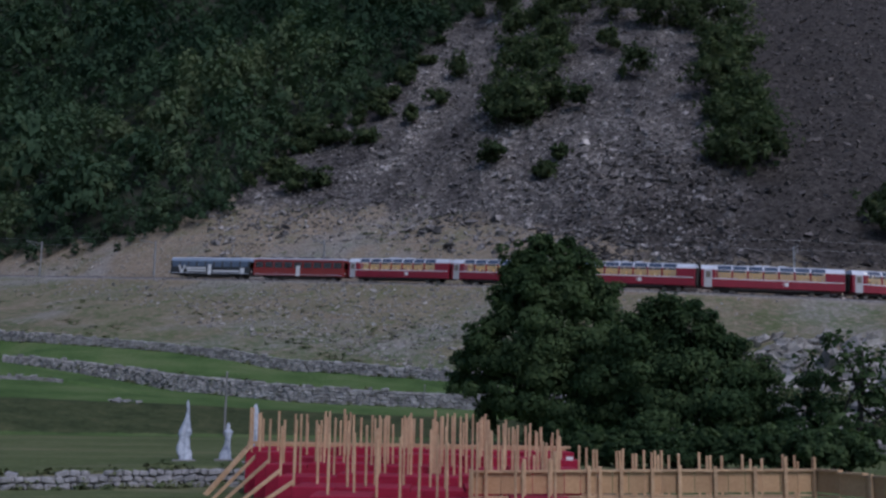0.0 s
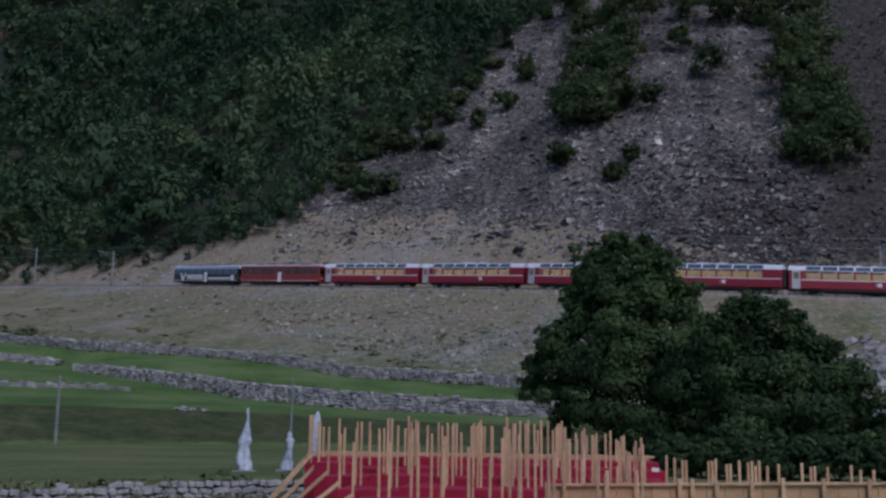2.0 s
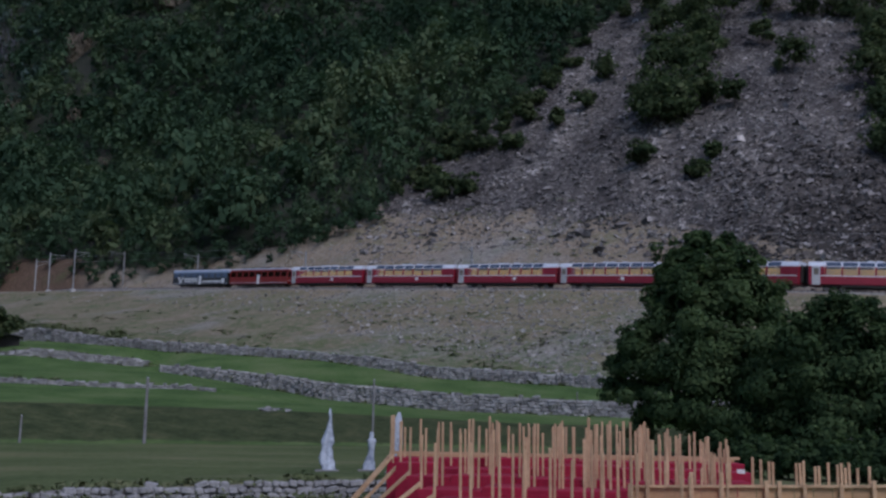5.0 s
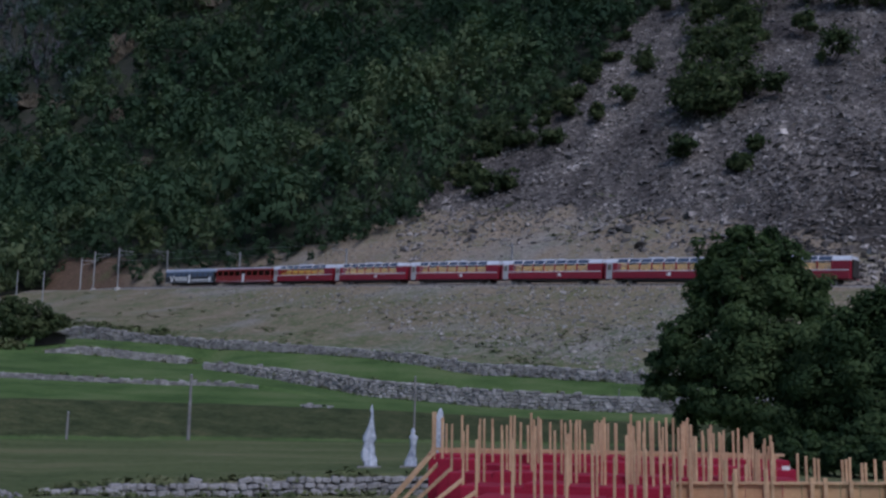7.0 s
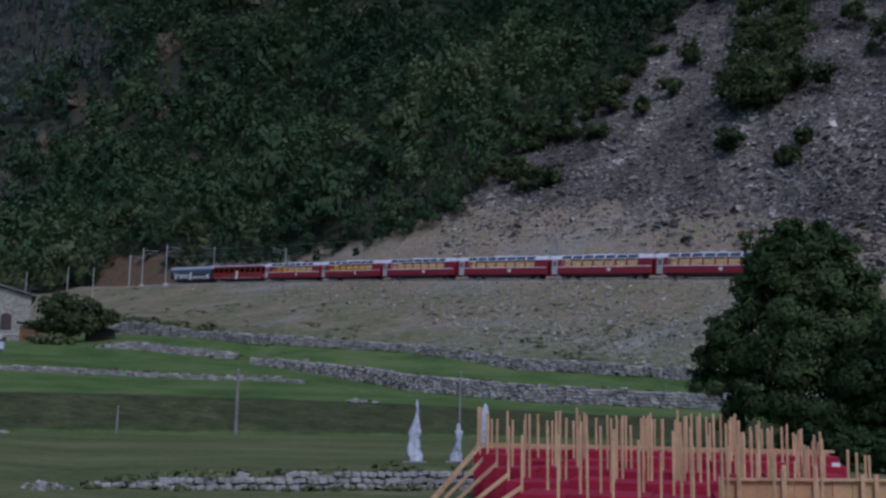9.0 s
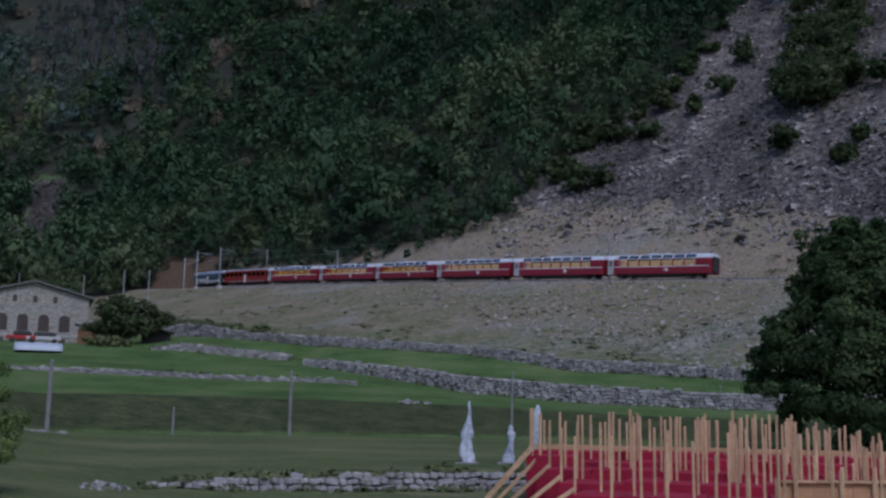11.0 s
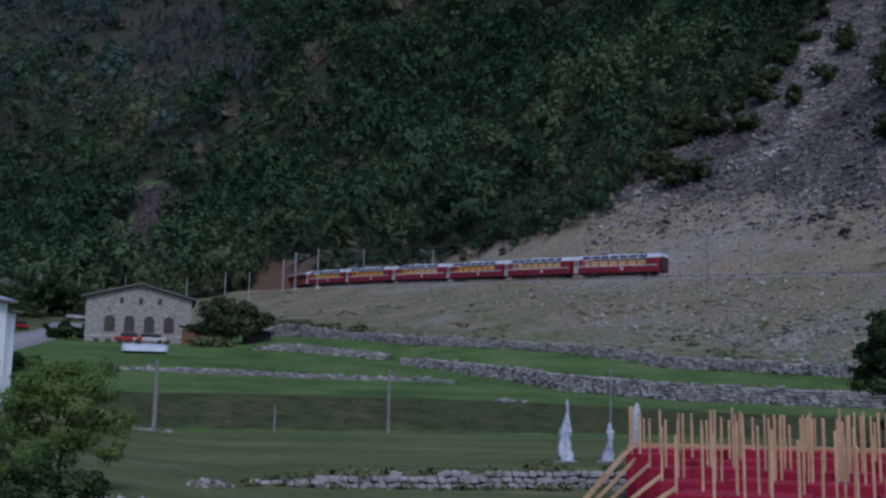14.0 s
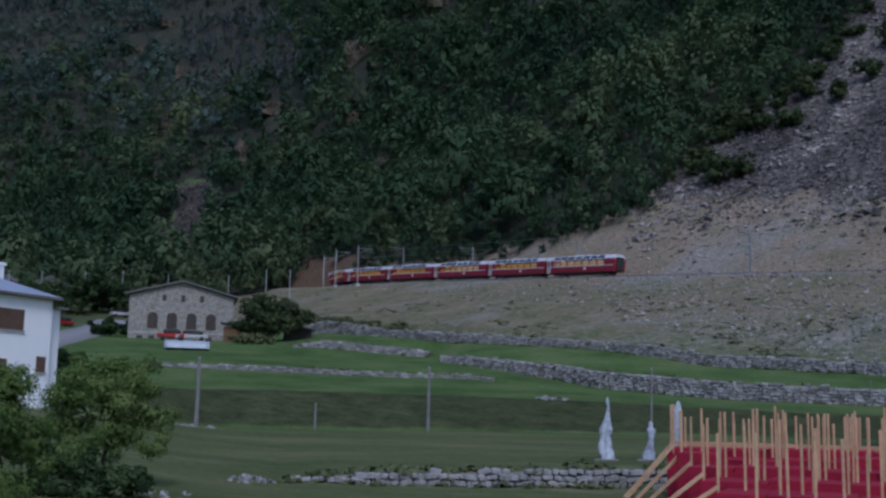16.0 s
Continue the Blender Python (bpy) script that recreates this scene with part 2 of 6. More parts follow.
M_RAIL = surface("rail_steel", (0.16, 0.13, 0.11), (0.30, 0.28, 0.27), 2.0, 0.45, 0.7)
M_BALLAST = surface("ballast", (0.10, 0.095, 0.09), (0.30, 0.285, 0.27), 1.3, 0.95, fine=9.0, depth=0.05)
M_POLE = surface("weathered_pole", (0.13, 0.125, 0.125), (0.27, 0.265, 0.265), 1.0, 0.9, fine=10.0)
M_CLOTH = surface("white_cloth", (0.20, 0.23, 0.30), (0.62, 0.66, 0.74), 1.8, 0.8, fine=6.0)
M_PLASTER = surface("white_plaster", (0.86, 0.89, 0.93), (0.92, 0.94, 0.96), 0.5, 0.85)
M_SLATE = surface("slate_roof", (0.09, 0.085, 0.085), (0.19, 0.18, 0.18), 0.9, 0.8, fine=6.0, depth=0.03)
M_SHUTTER = surface("brown_shutter", (0.085, 0.05, 0.035), (0.14, 0.085, 0.06), 1.5, 0.7)
M_BARNLEAF = surface("dark_brown_boards", (0.038, 0.03, 0.026), (0.07, 0.056, 0.048), 1.5, 0.8)
M_ASPHALT = surface("asphalt", (0.22, 0.22, 0.225), (0.31, 0.31, 0.32), 0.5, 0.9)
M_CONCRETE = surface("concrete", (0.32, 0.31, 0.30), (0.48, 0.47, 0.46), 0.8, 0.9)
M_WOOD = surface("brown_boards", (0.11, 0.06, 0.03), (0.22, 0.12, 0.065), 1.0, 0.8)


# ---- mesh helpers ----
def finish(bm, name, material, smooth=False):
    me = bpy.data.meshes.new(name)
    bm.to_mesh(me)
    bm.free()
    for mm in (material if isinstance(material, (list, tuple)) else [material]):
        me.materials.append(mm)
    if smooth:
        me.shade_smooth()
    return me


def part(name, bm, material, parent, label="", smooth=False):
    me = bm if isinstance(bm, bpy.types.Mesh) else finish(bm, name, material, smooth)
    ob = new(name, me)
    ob.parent = parent
    return tagged(ob, label)


def thing(name, label, category, group="", kind="", at=None):
    ob = new(name)
    if at is not None:
        ob.matrix_basis = at
    return tagged(ob, label, category, group, kind)


def box(bm, x0, x1, y0, y1, z0, z1, bevel=0.0):
    r = bmesh.ops.create_cube(bm, size=1, matrix=Matrix.LocRotScale(((x0 + x1) / 2, (y0 + y1) / 2, (z0 + z1) / 2), None, (x1 - x0, y1 - y0, z1 - z0)))
    if bevel:
        es = list({e for v in r["verts"] for e in v.link_edges})
        bmesh.ops.bevel(bm, geom=es, offset=bevel, segments=1, affect="EDGES")
    return bm


def boxes(*specs, bevel=0.0):
    bm = bmesh.new()
    for s in specs:
        box(bm, *s, bevel=bevel)
    return bm


def rod(bm, a, b, r0, r1=None, seg=6):
    a, b = Vector(a), Vector(b)
    q = (b - a).to_track_quat("Z", "Y")
    m = Matrix.LocRotScale((a + b) / 2, q, None)
    bmesh.ops.create_cone(bm, cap_ends=True, segments=seg, radius1=r0, radius2=r0 if r1 is None else r1, depth=(b - a).length, matrix=m)
    return bm


def rods(*specs, seg=6):
    bm = bmesh.new()
    for s in specs:
        rod(bm, *s, seg=seg)
    return bm


def fast_mesh(name, verts, faces, material):
    """A mesh from numpy arrays; faces all of one size."""
    me = bpy.data.meshes.new(name)
    nf, k = faces.shape
    me.vertices.add(len(verts))
    me.vertices.foreach_set("co", np.ascontiguousarray(verts, dtype=np.float32).ravel())
    me.loops.add(nf * k)
    me.loops.foreach_set("vertex_index", np.ascontiguousarray(faces, dtype=np.int32).ravel())
    me.polygons.add(nf)
    me.polygons.foreach_set("loop_start", np.arange(0, nf * k, k, dtype=np.int32))
    me.update(calc_edges=True)
    me.materials.append(material)
    return me


def polar(az, d):
    a = np.radians(az)
    return -d * np.sin(a), d * np.cos(a)


_lattice = np.random.RandomState(7).rand(256, 256)


def vnoise(x, y):
    """Smooth value noise in 0..1."""
    xi, yi = np.floor(x).astype(int), np.floor(y).astype(int)
    fx, fy = x - xi, y - yi
    fx, fy = fx * fx * (3 - 2 * fx), fy * fy * (3 - 2 * fy)
    g = lambda i, j: _lattice[i % 256, j % 256]
    return (g(xi, yi) * (1 - fx) + g(xi + 1, yi) * fx) * (1 - fy) + (g(xi, yi + 1) * (1 - fx) + g(xi + 1, yi + 1) * fx) * fy


def fbm(x, y, octaves=4):
    s = sum(vnoise(x * 2 ** k + 17 * k, y * 2 ** k + 31 * k) / 2 ** k for k in range(octaves))
    return s / sum(1 / 2 ** k for k in range(octaves)) - 0.5


# ---- the valley side: terraces, embankment, track, hillside ----
# bearings from the meadow's foot (degrees to the left of north); each level has a distance and a height at every bearing
BEARING = (-180, -90, -35, -21, -10, 0, 8, 14, 20, 22, 23, 25, 28, 30, 34, 40, 50, 90, 180)


def level(*v):
    v = np.array(v, float)
    return np.array([v[0], v[0], *v, v[-1], v[-1]])


#            -35   -21   -10    0     8     14    20    22    23    25    28    30    34    40    50
TRACK_D = level(160, 139, 136, 150.5, 164.5, 179, 206, 216, 221, 232, 258, 272, 296, 330, 380)
TRACK_Z = level(17.0, 18.6, 19.8, 22.2, 23.9, 25.4, 27.9, 28.7, 29.1, 30.0, 31.9, 32.8, 34.3, 36.5, 39)
LEVELS = [
    (level(*[0.0] * 15), level(*[1.3] * 15)),
    (level(*[9.0] * 15), level(*[1.25] * 15)),
    (level(*[20.0] * 15), level(*[0.25] * 15)),
    (level(*[45.0] * 15), level(.2, .2, .2, .2, .2, .1, .05, .05, .05, .05, .1, .1, .3, .6, 1.2)),
    (level(*[45.5] * 15), level(.95, .95, .95, .95, .95, .85, .62, .58, .55, .48, .4, .12, .32, .65, 1.25)),
    (level(*[85.0] * 15), level(1.5, 1.5, 1.6, 1.65, 1.65, 1.65, 1.65, 1.6, 1.6, 1.55, 1.55, 1.55, 1.6, 2.6, 3.5)),
    (level(*[92.0] * 15), level(3.0, 3.0, 3.1, 3.3, 3.75, 4.1, 4.25, 4.3, 4.3, 4.35, 4.4, 4.4, 4.3, 4.4, 4.6)),
    (level(98, 98, 98, 98, 101, 105, 116, 116, 116, 116, 116, 116, 116, 116, 116), level(3.7, 3.7, 3.7, 3.9, 4.2, 4.95, 6.5, 6.55, 6.55, 6.6, 6.65, 6.75, 7.0, 7.3, 7.6)),
    (level(98.5, 98.5, 98.5, 98.5, 101.5, 105.5, 116.5, 116.5, 116.5, 116.5, 116.5, 116.5, 116.5, 116.5, 116.5), level(3.75, 3.75, 3.75, 3.95, 4.25, 5.0, 6.95, 7.0, 7.05, 7.1, 7.2, 7.3, 7.5, 7.35, 7.65)),
    (level(105, 105, 105, 105, 109, 117, 130, 136, 138, 138, 140, 140, 140, 140, 140), level(4.3, 4.3, 4.3, 4.35, 4.75, 5.86, 8.35, 9.2, 9.35, 9.4, 9.6, 9.7, 9.9, 9.9, 10)),
    (level(105.6, 105.6, 105.6, 105.6, 109.6, 117.6, 130.6, 136.6, 138.6, 138.6, 140.6, 140.6, 140.6, 140.6, 140.6), level(5.8, 5.8, 5.8, 5.8, 6.3, 7.6, 9.5, 10.0, 9.4, 9.5, 9.7, 9.8, 10.0, 10, 10.1)),
    (level(110, 110, 110, 110, 115, 124, 138, 146, 148, 148, 148, 148, 148, 150, 150), level(6.6, 6.6, 6.6, 6.6, 7.4, 9.2, 10.8, 10.4, 10.3, 10.7, 11.3, 11.3, 11.2, 11, 11)),
    (level(110.5, 110.5, 110.5, 110.5, 115.5, 124.5, 138.5, 146.5, 148.5, 148.5, 148.5, 148.5, 148.5, 150.5, 150.5), level(6.65, 6.65, 6.65, 6.65, 7.45, 9.25, 10.85, 10.45, 11.3, 11.7, 12.3, 11.5, 11.25, 11.05, 11.05)),
    (level(115, 115, 115, 115, 122, 132, 145, 150.5, 153, 160, 172, 180, 190, 200, 200), level(7.4, 7.4, 7.4, 7.44, 8.4, 10.8, 12.1, 12.7, 13.1, 13.75, 14.8, 14.9, 14.4, 16.3, 16)),
    (level(115.6, 115.6, 115.6, 115.6, 122.6, 132.6, 145.6, 151.1, 153.6, 160.6, 172.6, 180.6, 190.6, 200.6, 200.6), level(8.35, 8.35, 8.35, 8.36, 9.65, 11.65, 13.2, 13.7, 14.1, 14.8, 16.8, 15.3, 14.5, 16.4, 16.1)),
    (TRACK_D - 2.7, TRACK_Z - 0.62),
    (TRACK_D + 3.6, TRACK_Z - 0.6),
    (TRACK_D + level(36, 36, 36, 40, 38, 32, 22, 18, 16, 14, 12, 12, 14, 20, 30), TRACK_Z + level(20, 22, 22, 22, 20, 17, 11, 9, 8, 8, 7.5, 8, 6, 5, 6)),
    (TRACK_D + 140, TRACK_Z + level(85, 90, 95, 97, 94, 90, 80, 76, 74, 70, 64, 60, 50, 45, 45)),
    (TRACK_D + 420, TRACK_Z + level(290, 300, 310, 310, 310, 310, 300, 295, 290, 280, 265, 255, 240, 230, 230)),
    (TRACK_D + 1500, TRACK_Z + level(*[900] * 15)),
]
ALL_B = np.array(BEARING, float)
_fine = np.arange(-180, 180.01, 0.25)


def _smooth(v, n):
    f = np.interp(_fine, ALL_B, v)
    k = np.ones(n) / n
    g = np.convolve(np.pad(f, n // 2, mode="edge"), k, mode="valid")
    return np.where(np.abs(_fine) < 170, g, f)


LEVEL_D = np.array([_smooth(d, 5 if k < 15 else 25) for k, (d, z) in enumerate(LEVELS)])
LEVEL_Z = np.array([_smooth(z, 5 if k < 15 else 25) for k, (d, z) in enumerate(LEVELS)])
# behind the viewpoint the valley floor is flat
_flat = np.clip((np.abs(_fine) - 60) / 40, 0, 1)
LEVEL_Z = LEVEL_Z * (1 - _flat) + (0.6 + 0.0 * LEVEL_Z) * _flat


def at_bearing(table, az):
    return np.array([np.interp(az, _fine, row) for row in table])


def roughness_at(az, d):
    """How uneven the ground is: mown meadows little, scree and woods much."""
    tr = np.interp(az, _fine, LEVEL_D[15])
    return np.where(d < 86, 0.10, np.where(d < tr - 42, 0.16, np.where(d < tr - 1, 0.5, np.where(d < tr + 7, 0.05, np.where(d < tr + 25, 0.8, 2.2)))))


def ground_z(az, d):
    az, d = np.broadcast_arrays(np.asarray(az, float), np.asarray(d, float))
    out = np.empty(az.shape)
    flat_az, flat_d, flat_o = az.ravel(), d.ravel(), out.reshape(-1)
    D, Z = at_bearing(LEVEL_D, flat_az), at_bearing(LEVEL_Z, flat_az)
    z = np.array(Z[0])
    for k in range(len(D) - 1):
        f = np.clip((flat_d - D[k]) / np.maximum(D[k + 1] - D[k], 1e-6), 0, 1)
        z = np.where(flat_d >= D[k], Z[k] + (Z[k + 1] - Z[k]) * f, z)
    x, y = polar(flat_az, flat_d)
    amp = roughness_at(flat_az, flat_d)
    # ridges and gullies run aslant up the wooded hillside
    deep = np.clip((flat_d - wood_edge(flat_az) - 14) / 60, 0, 1) * np.clip((flat_az + 2) / 4, 0, 1)
    z = z + deep * 15 * (vnoise(x * 0.014 - flat_d * 0.019 + 60, x * 0.006 + flat_d * 0.006 + 30) - 0.5)
    z = z + deep * 5 * (vnoise(x * 0.045 - flat_d * 0.03 + 90, flat_d * 0.02 + 12) - 0.5)
    z = z + amp * (fbm(x * 0.12, y * 0.12) * 1.2 + fbm(x * 0.6 + 9, y * 0.6) * 0.5)
    flat_o[:] = z
    return flat_o.reshape(az.shape)


def ground_xy(x, y):
    return float(ground_z(math.degrees(math.atan2(-x, y)), math.hypot(x, y)))


def spot(az, d, dz=0.0):
    x, y = polar(az, d)
    return Vector((x, y, float(ground_z(az, d)) + dz))


# where the woods begin, as distance past the track at each bearing
WOOD_B = (-40, -9, -5, -3.5, -2.4, -0.1, 1.6, 3.2, 5.9, 8.1, 9.5, 10.4, 11.4, 13.6, 16, 19, 21.5, 23, 24.5, 27.5, 29, 31, 34, 40, 60)
WOOD_D = (420, 400, 205, 156, 138, 118, 100, 83, 66, 57, 50, 45, 31, 25, 19, 14, 11, 9, 7, 12, 12, -14, -44, -82, -120)


def wood_edge(az):
    return np.interp(az, _fine, LEVEL_D[15]) + 2.7 + np.interp(az, WOOD_B, WOOD_D)


def build_ground():
    az = np.concatenate([np.arange(-180, -40, 5.0), np.arange(-40, 58, 0.22), np.arange(58, 180.1, 5.0)])
    az[-1] = 180
    D = at_bearing(LEVEL_D, az)
    steps = (4, 5, 12, 2, 22, 6, 8, 2, 8, 2, 5, 2, 6, 2, 22, 4, 18, 55, 30, 8)
    rows_d = []
    for k, s in enumerate(steps):
        for i in range(s):
            rows_d.append(D[k] + (D[k + 1] - D[k]) * (i / s))
    rows_d.append(D[-1])
    d = np.array(rows_d)
    a = np.broadcast_to(az, d.shape)
    z = ground_z(a, d)
    x, y = polar(a, d)
    v = np.stack([x, y, z], -1).reshape(-1, 3)
    r, c = d.shape
    i = np.arange(r - 1)[:, None] * c + np.arange(c - 1)[None, :]
    f = np.stack([i, i + 1, i + c + 1, i + c], -1).reshape(-1, 4)
    me = fast_mesh("ground", v, f[:, ::-1], M_GROUND)
    tr = np.interp(az, _fine, LEVEL_D[15])[None, :] + 2.7
    wc = at_bearing(LEVEL_D, az)[14][None, :]
    sm = lambda q, w: np.clip(q / w + 0.5, 0, 1)
    bank = np.maximum(sm(d - 85.5, 1.5) * sm(93 - d, 2.5), sm(a - 36.6, 1.0) * sm(d - 207, 6))
    earth = sm(d - wc - 1.0, 1.5) * np.where(a < 32, 1, np.clip(1 - (a - 32) / 3, 0, 1)) * sm(tr + 60 - d, 20)
    wood = sm(d - np.interp(a, az, wood_edge(az)) - 4, 6.0)
    scree = np.clip((d - tr - np.interp(a, (-40, -12, -4, 4, 11, 14), (2, 5, 16, 24, 26, 200))) / 14, 0, 1) * 0.9
    el = np.degrees(np.arctan2(z - EYE, d))
    patch = sm(0.85 + 0.35 * np.sin(el * 3.1) + 0.12 * (11.6 - el) - np.abs(a - (34.9 + (11.4 - el) * 0.15)), 0.5) * sm(el - 8.2, 0.4) * sm(11.6 - el, 0.6)
    patch = np.maximum(patch, sm(0.4 - np.abs(el - 10.9 + (a - 40.1) * 0.42), 0.25) * sm(1.1 - np.abs(a - 40.1), 0.4))
    wood = wood * (1 - patch)
    scree = np.maximum(scree, patch * 0.9)
    weeds = 0.55 * sm(d - wc, 2) * sm(tr - 2 - d, 3) + (0.22 + 0.32 * np.clip((a - 18) / 4, 0, 1)) * sm(wc + 5 - d, 6) * sm(d - wc, 1) + 0.36 * sm(d - tr - 5, 4)
    for name, val in (("rough", bank), ("mown", sm(84 - d, 4.0)), ("soil", np.clip((a - 25.2) / 1.2, 0, 1) * sm(d - tr - 3.5, 2.0)), ("earth", earth), ("weeds", weeds * (1 - wood)), ("scree", scree * (1 - wood)), ("wood", wood), ("dark_rock", np.maximum(np.maximum(np.clip((-14.5 - a) / 5 + 0.25, 0, 0.9), 0.62 * np.clip((-6 - a) / 4, 0, 1) * np.clip((14.5 - el) / 3, 0, 1)), patch * 0.6))):
        at = me.attributes.new(name, "FLOAT", "POINT")
        at.data.foreach_set("value", np.ascontiguousarray(np.broadcast_to(val, d.shape), dtype=np.float32).ravel())
    me.shade_smooth()
    tagged(new("ground", me), "terraced green meadows below a gravelly railway embankment and hillside", "ground", kind="structure")


build_ground()


# ---- the railway ----
TR_B = np.arange(-70, 26.2, 0.1)
TR_X, TR_Y = polar(TR_B, np.interp(TR_B, _fine, LEVEL_D[15]) + 2.7)
TR_Z = np.interp(TR_B, _fine, LEVEL_Z[15]) + 0.62
# past the last straight the line swings away into a cutting in the hillside
_h = math.atan2(TR_Y[-1] - TR_Y[-6], TR_X[-1] - TR_X[-6])
_ex, _ey, _ez = [], [], []
_px, _py, _pz = TR_X[-1], TR_Y[-1], TR_Z[-1]
for _k in range(110):
    _h -= math.radians(1.0) if _k < 46 else 0.0
    _px, _py, _pz = _px + math.cos(_h), _py + math.sin(_h), _pz + 0.065
    _ex.append(_px), _ey.append(_py), _ez.append(_pz)
TR_X, TR_Y, TR_Z = np.append(TR_X, _ex), np.append(TR_Y, _ey), np.append(TR_Z, _ez)
_cum = np.concatenate([[0], np.cumsum(np.hypot(np.diff(TR_X), np.diff(TR_Y)))])
TR_S = _cum - _cum[350]


def on_track(s, side=0.0, up=0.0):
    """A point of the track at s metres, and the heading there."""
    p = [np.array([np.interp(q, TR_S, c) for c in (TR_X, TR_Y, TR_Z)]) for q in (s - 1, s, s + 1)]
    h = Vector(p[2] - p[0]).normalized()
    n = Vector((-h.y, h.x, 0)).normalized()
    return Vector(p[1]) + n * side + Vector((0, 0, up)), h


def sweep(name, section, material, s0, s1, step):
    """A strip with the given section (side, up) along the track."""
    ss = np.arange(s0, s1, step)
    v = np.array([on_track(s, a, b)[0] for s in ss for a, b in section])
    k = len(section)
    i = (np.arange(len(ss) - 1)[:, None] * k + np.arange(k - 1)[None, :]).ravel()
    return fast_mesh(name, v, np.stack([i, i + 1, i + k + 1, i + k], -1), material)


def build_track():
    tk = thing("railway_track", "single narrow-gauge track on grey ballast along the embankment", "railway", kind="structure")
    part("ballast", sweep("ballast", ((2.0, -0.85), (1.35, -0.22), (-1.35, -0.22), (-2.0, -0.85)), M_BALLAST, -60, 275, 2.0), None, tk)
    for sgn in (-0.52, 0.52):
        part("rail", sweep("rail", ((sgn - 0.05, -0.16), (sgn - 0.04, 0), (sgn + 0.04, 0), (sgn + 0.05, -0.16)), M_RAIL, -60, 275, 2.0), None, tk)
    bm = bmesh.new()
    for s in np.arange(-40, 275, 0.75):
        p, h = on_track(s, 0, -0.17)
        bmesh.ops.create_cube(bm, size=1, matrix=Matrix.Translation(p) @ h.to_track_quat("X", "Z").to_matrix().to_4x4() @ Matrix.Diagonal((0.22, 1.8, 0.12, 1)))
    tagged(part("sleepers", bm, M_UNDER, tk), kind="stuff")


build_track()


def mast(s, side, height, arm):
    p, h = on_track(s, side, -0.6)
    ob = thing("catenary_mast", "slender grey steel catenary mast beside the railway track", "mast", "catenary masts along the track",
               at=Matrix.Translation(p) @ Matrix.Rotation(math.atan2(h.y, h.x), 4, "Z"))
    bm = bmesh.new()
    box(bm, -0.09, 0.09, -0.02, 0.02, 0, height)
    box(bm, -0.1, -0.07, -0.1, 0.1, 0, height)
    box(bm, 0.07, 0.1, -0.1, 0.1, 0, height)
    part("post", bm, M_STEEL, ob)
    part("footing", boxes((-0.45, 0.45, -0.45, 0.45, -1.6, 0.35), bevel=0.05), M_CONCRETE, ob, "pale concrete footing")
    if arm:
        e = -math.copysign(abs(side) + 0.5, side)
        part("bracket", rods(((0, 0, height - 0.5), (0, e, height - 0.35), 0.05), ((0, 0, height - 1.7), (0, e * 0.8, height - 0.45), 0.035), ((0, e * 0.85, height - 0.4), (0, e * 0.85, height - 1.3), 0.03)), M_STEEL, ob)
    return ob


for s_, side_, hh_ in ((12, -3.0, 7.2), (48, -3.0, 7.2), (83, -3.0, 7.2), (119, -3.0, 7.2), (155, -3.0, 7.2), (186, -3.0, 7.4), (211, -3.0, 8.6), (220, 3.0, 8.6), (231, 3.0, 8.4), (242, 3.0, 7.6)):
    mast(s_, side_, hh_, True)
for s0_, s1_, up_ in ((-20, 240, 5.7), (-20, 240, 6.9)):
    wire = sweep("contact_wire", ((-0.012, up_), (0.012, up_), (0.012, up_ + 0.02), (-0.012, up_)), M_STEEL, s0_, s1_, 4.0)
    tagged(new("contact_wire", wire), "thin grey overhead contact wire above the track", "wire", "overhead wires")


# ---- the train ----
def wheelset(parent, xs, r=0.36):
    for x in xs:
        b = part("bogie", boxes((x - 1.25, x + 1.25, -0.95, 0.95, 0.34, 0.66), (x - 0.35, x + 0.35, -1.05, 1.05, 0.28, 0.72), bevel=0.04), M_UNDER, parent)
        for dx in (-0.9, 0.9):
            part("axle", rods(((x + dx, -0.6, r), (x + dx, 0.6, r), 0.07)), M_UNDER, b)
            for yy in (-0.6, 0.6):
                bm = bmesh.new()
                bmesh.ops.create_cone(bm, cap_ends=True, segments=14, radius1=r, radius2=r, depth=0.14, matrix=pose(x + dx, yy, r, 90))
                part("wheel", bm, M_RAIL, b)


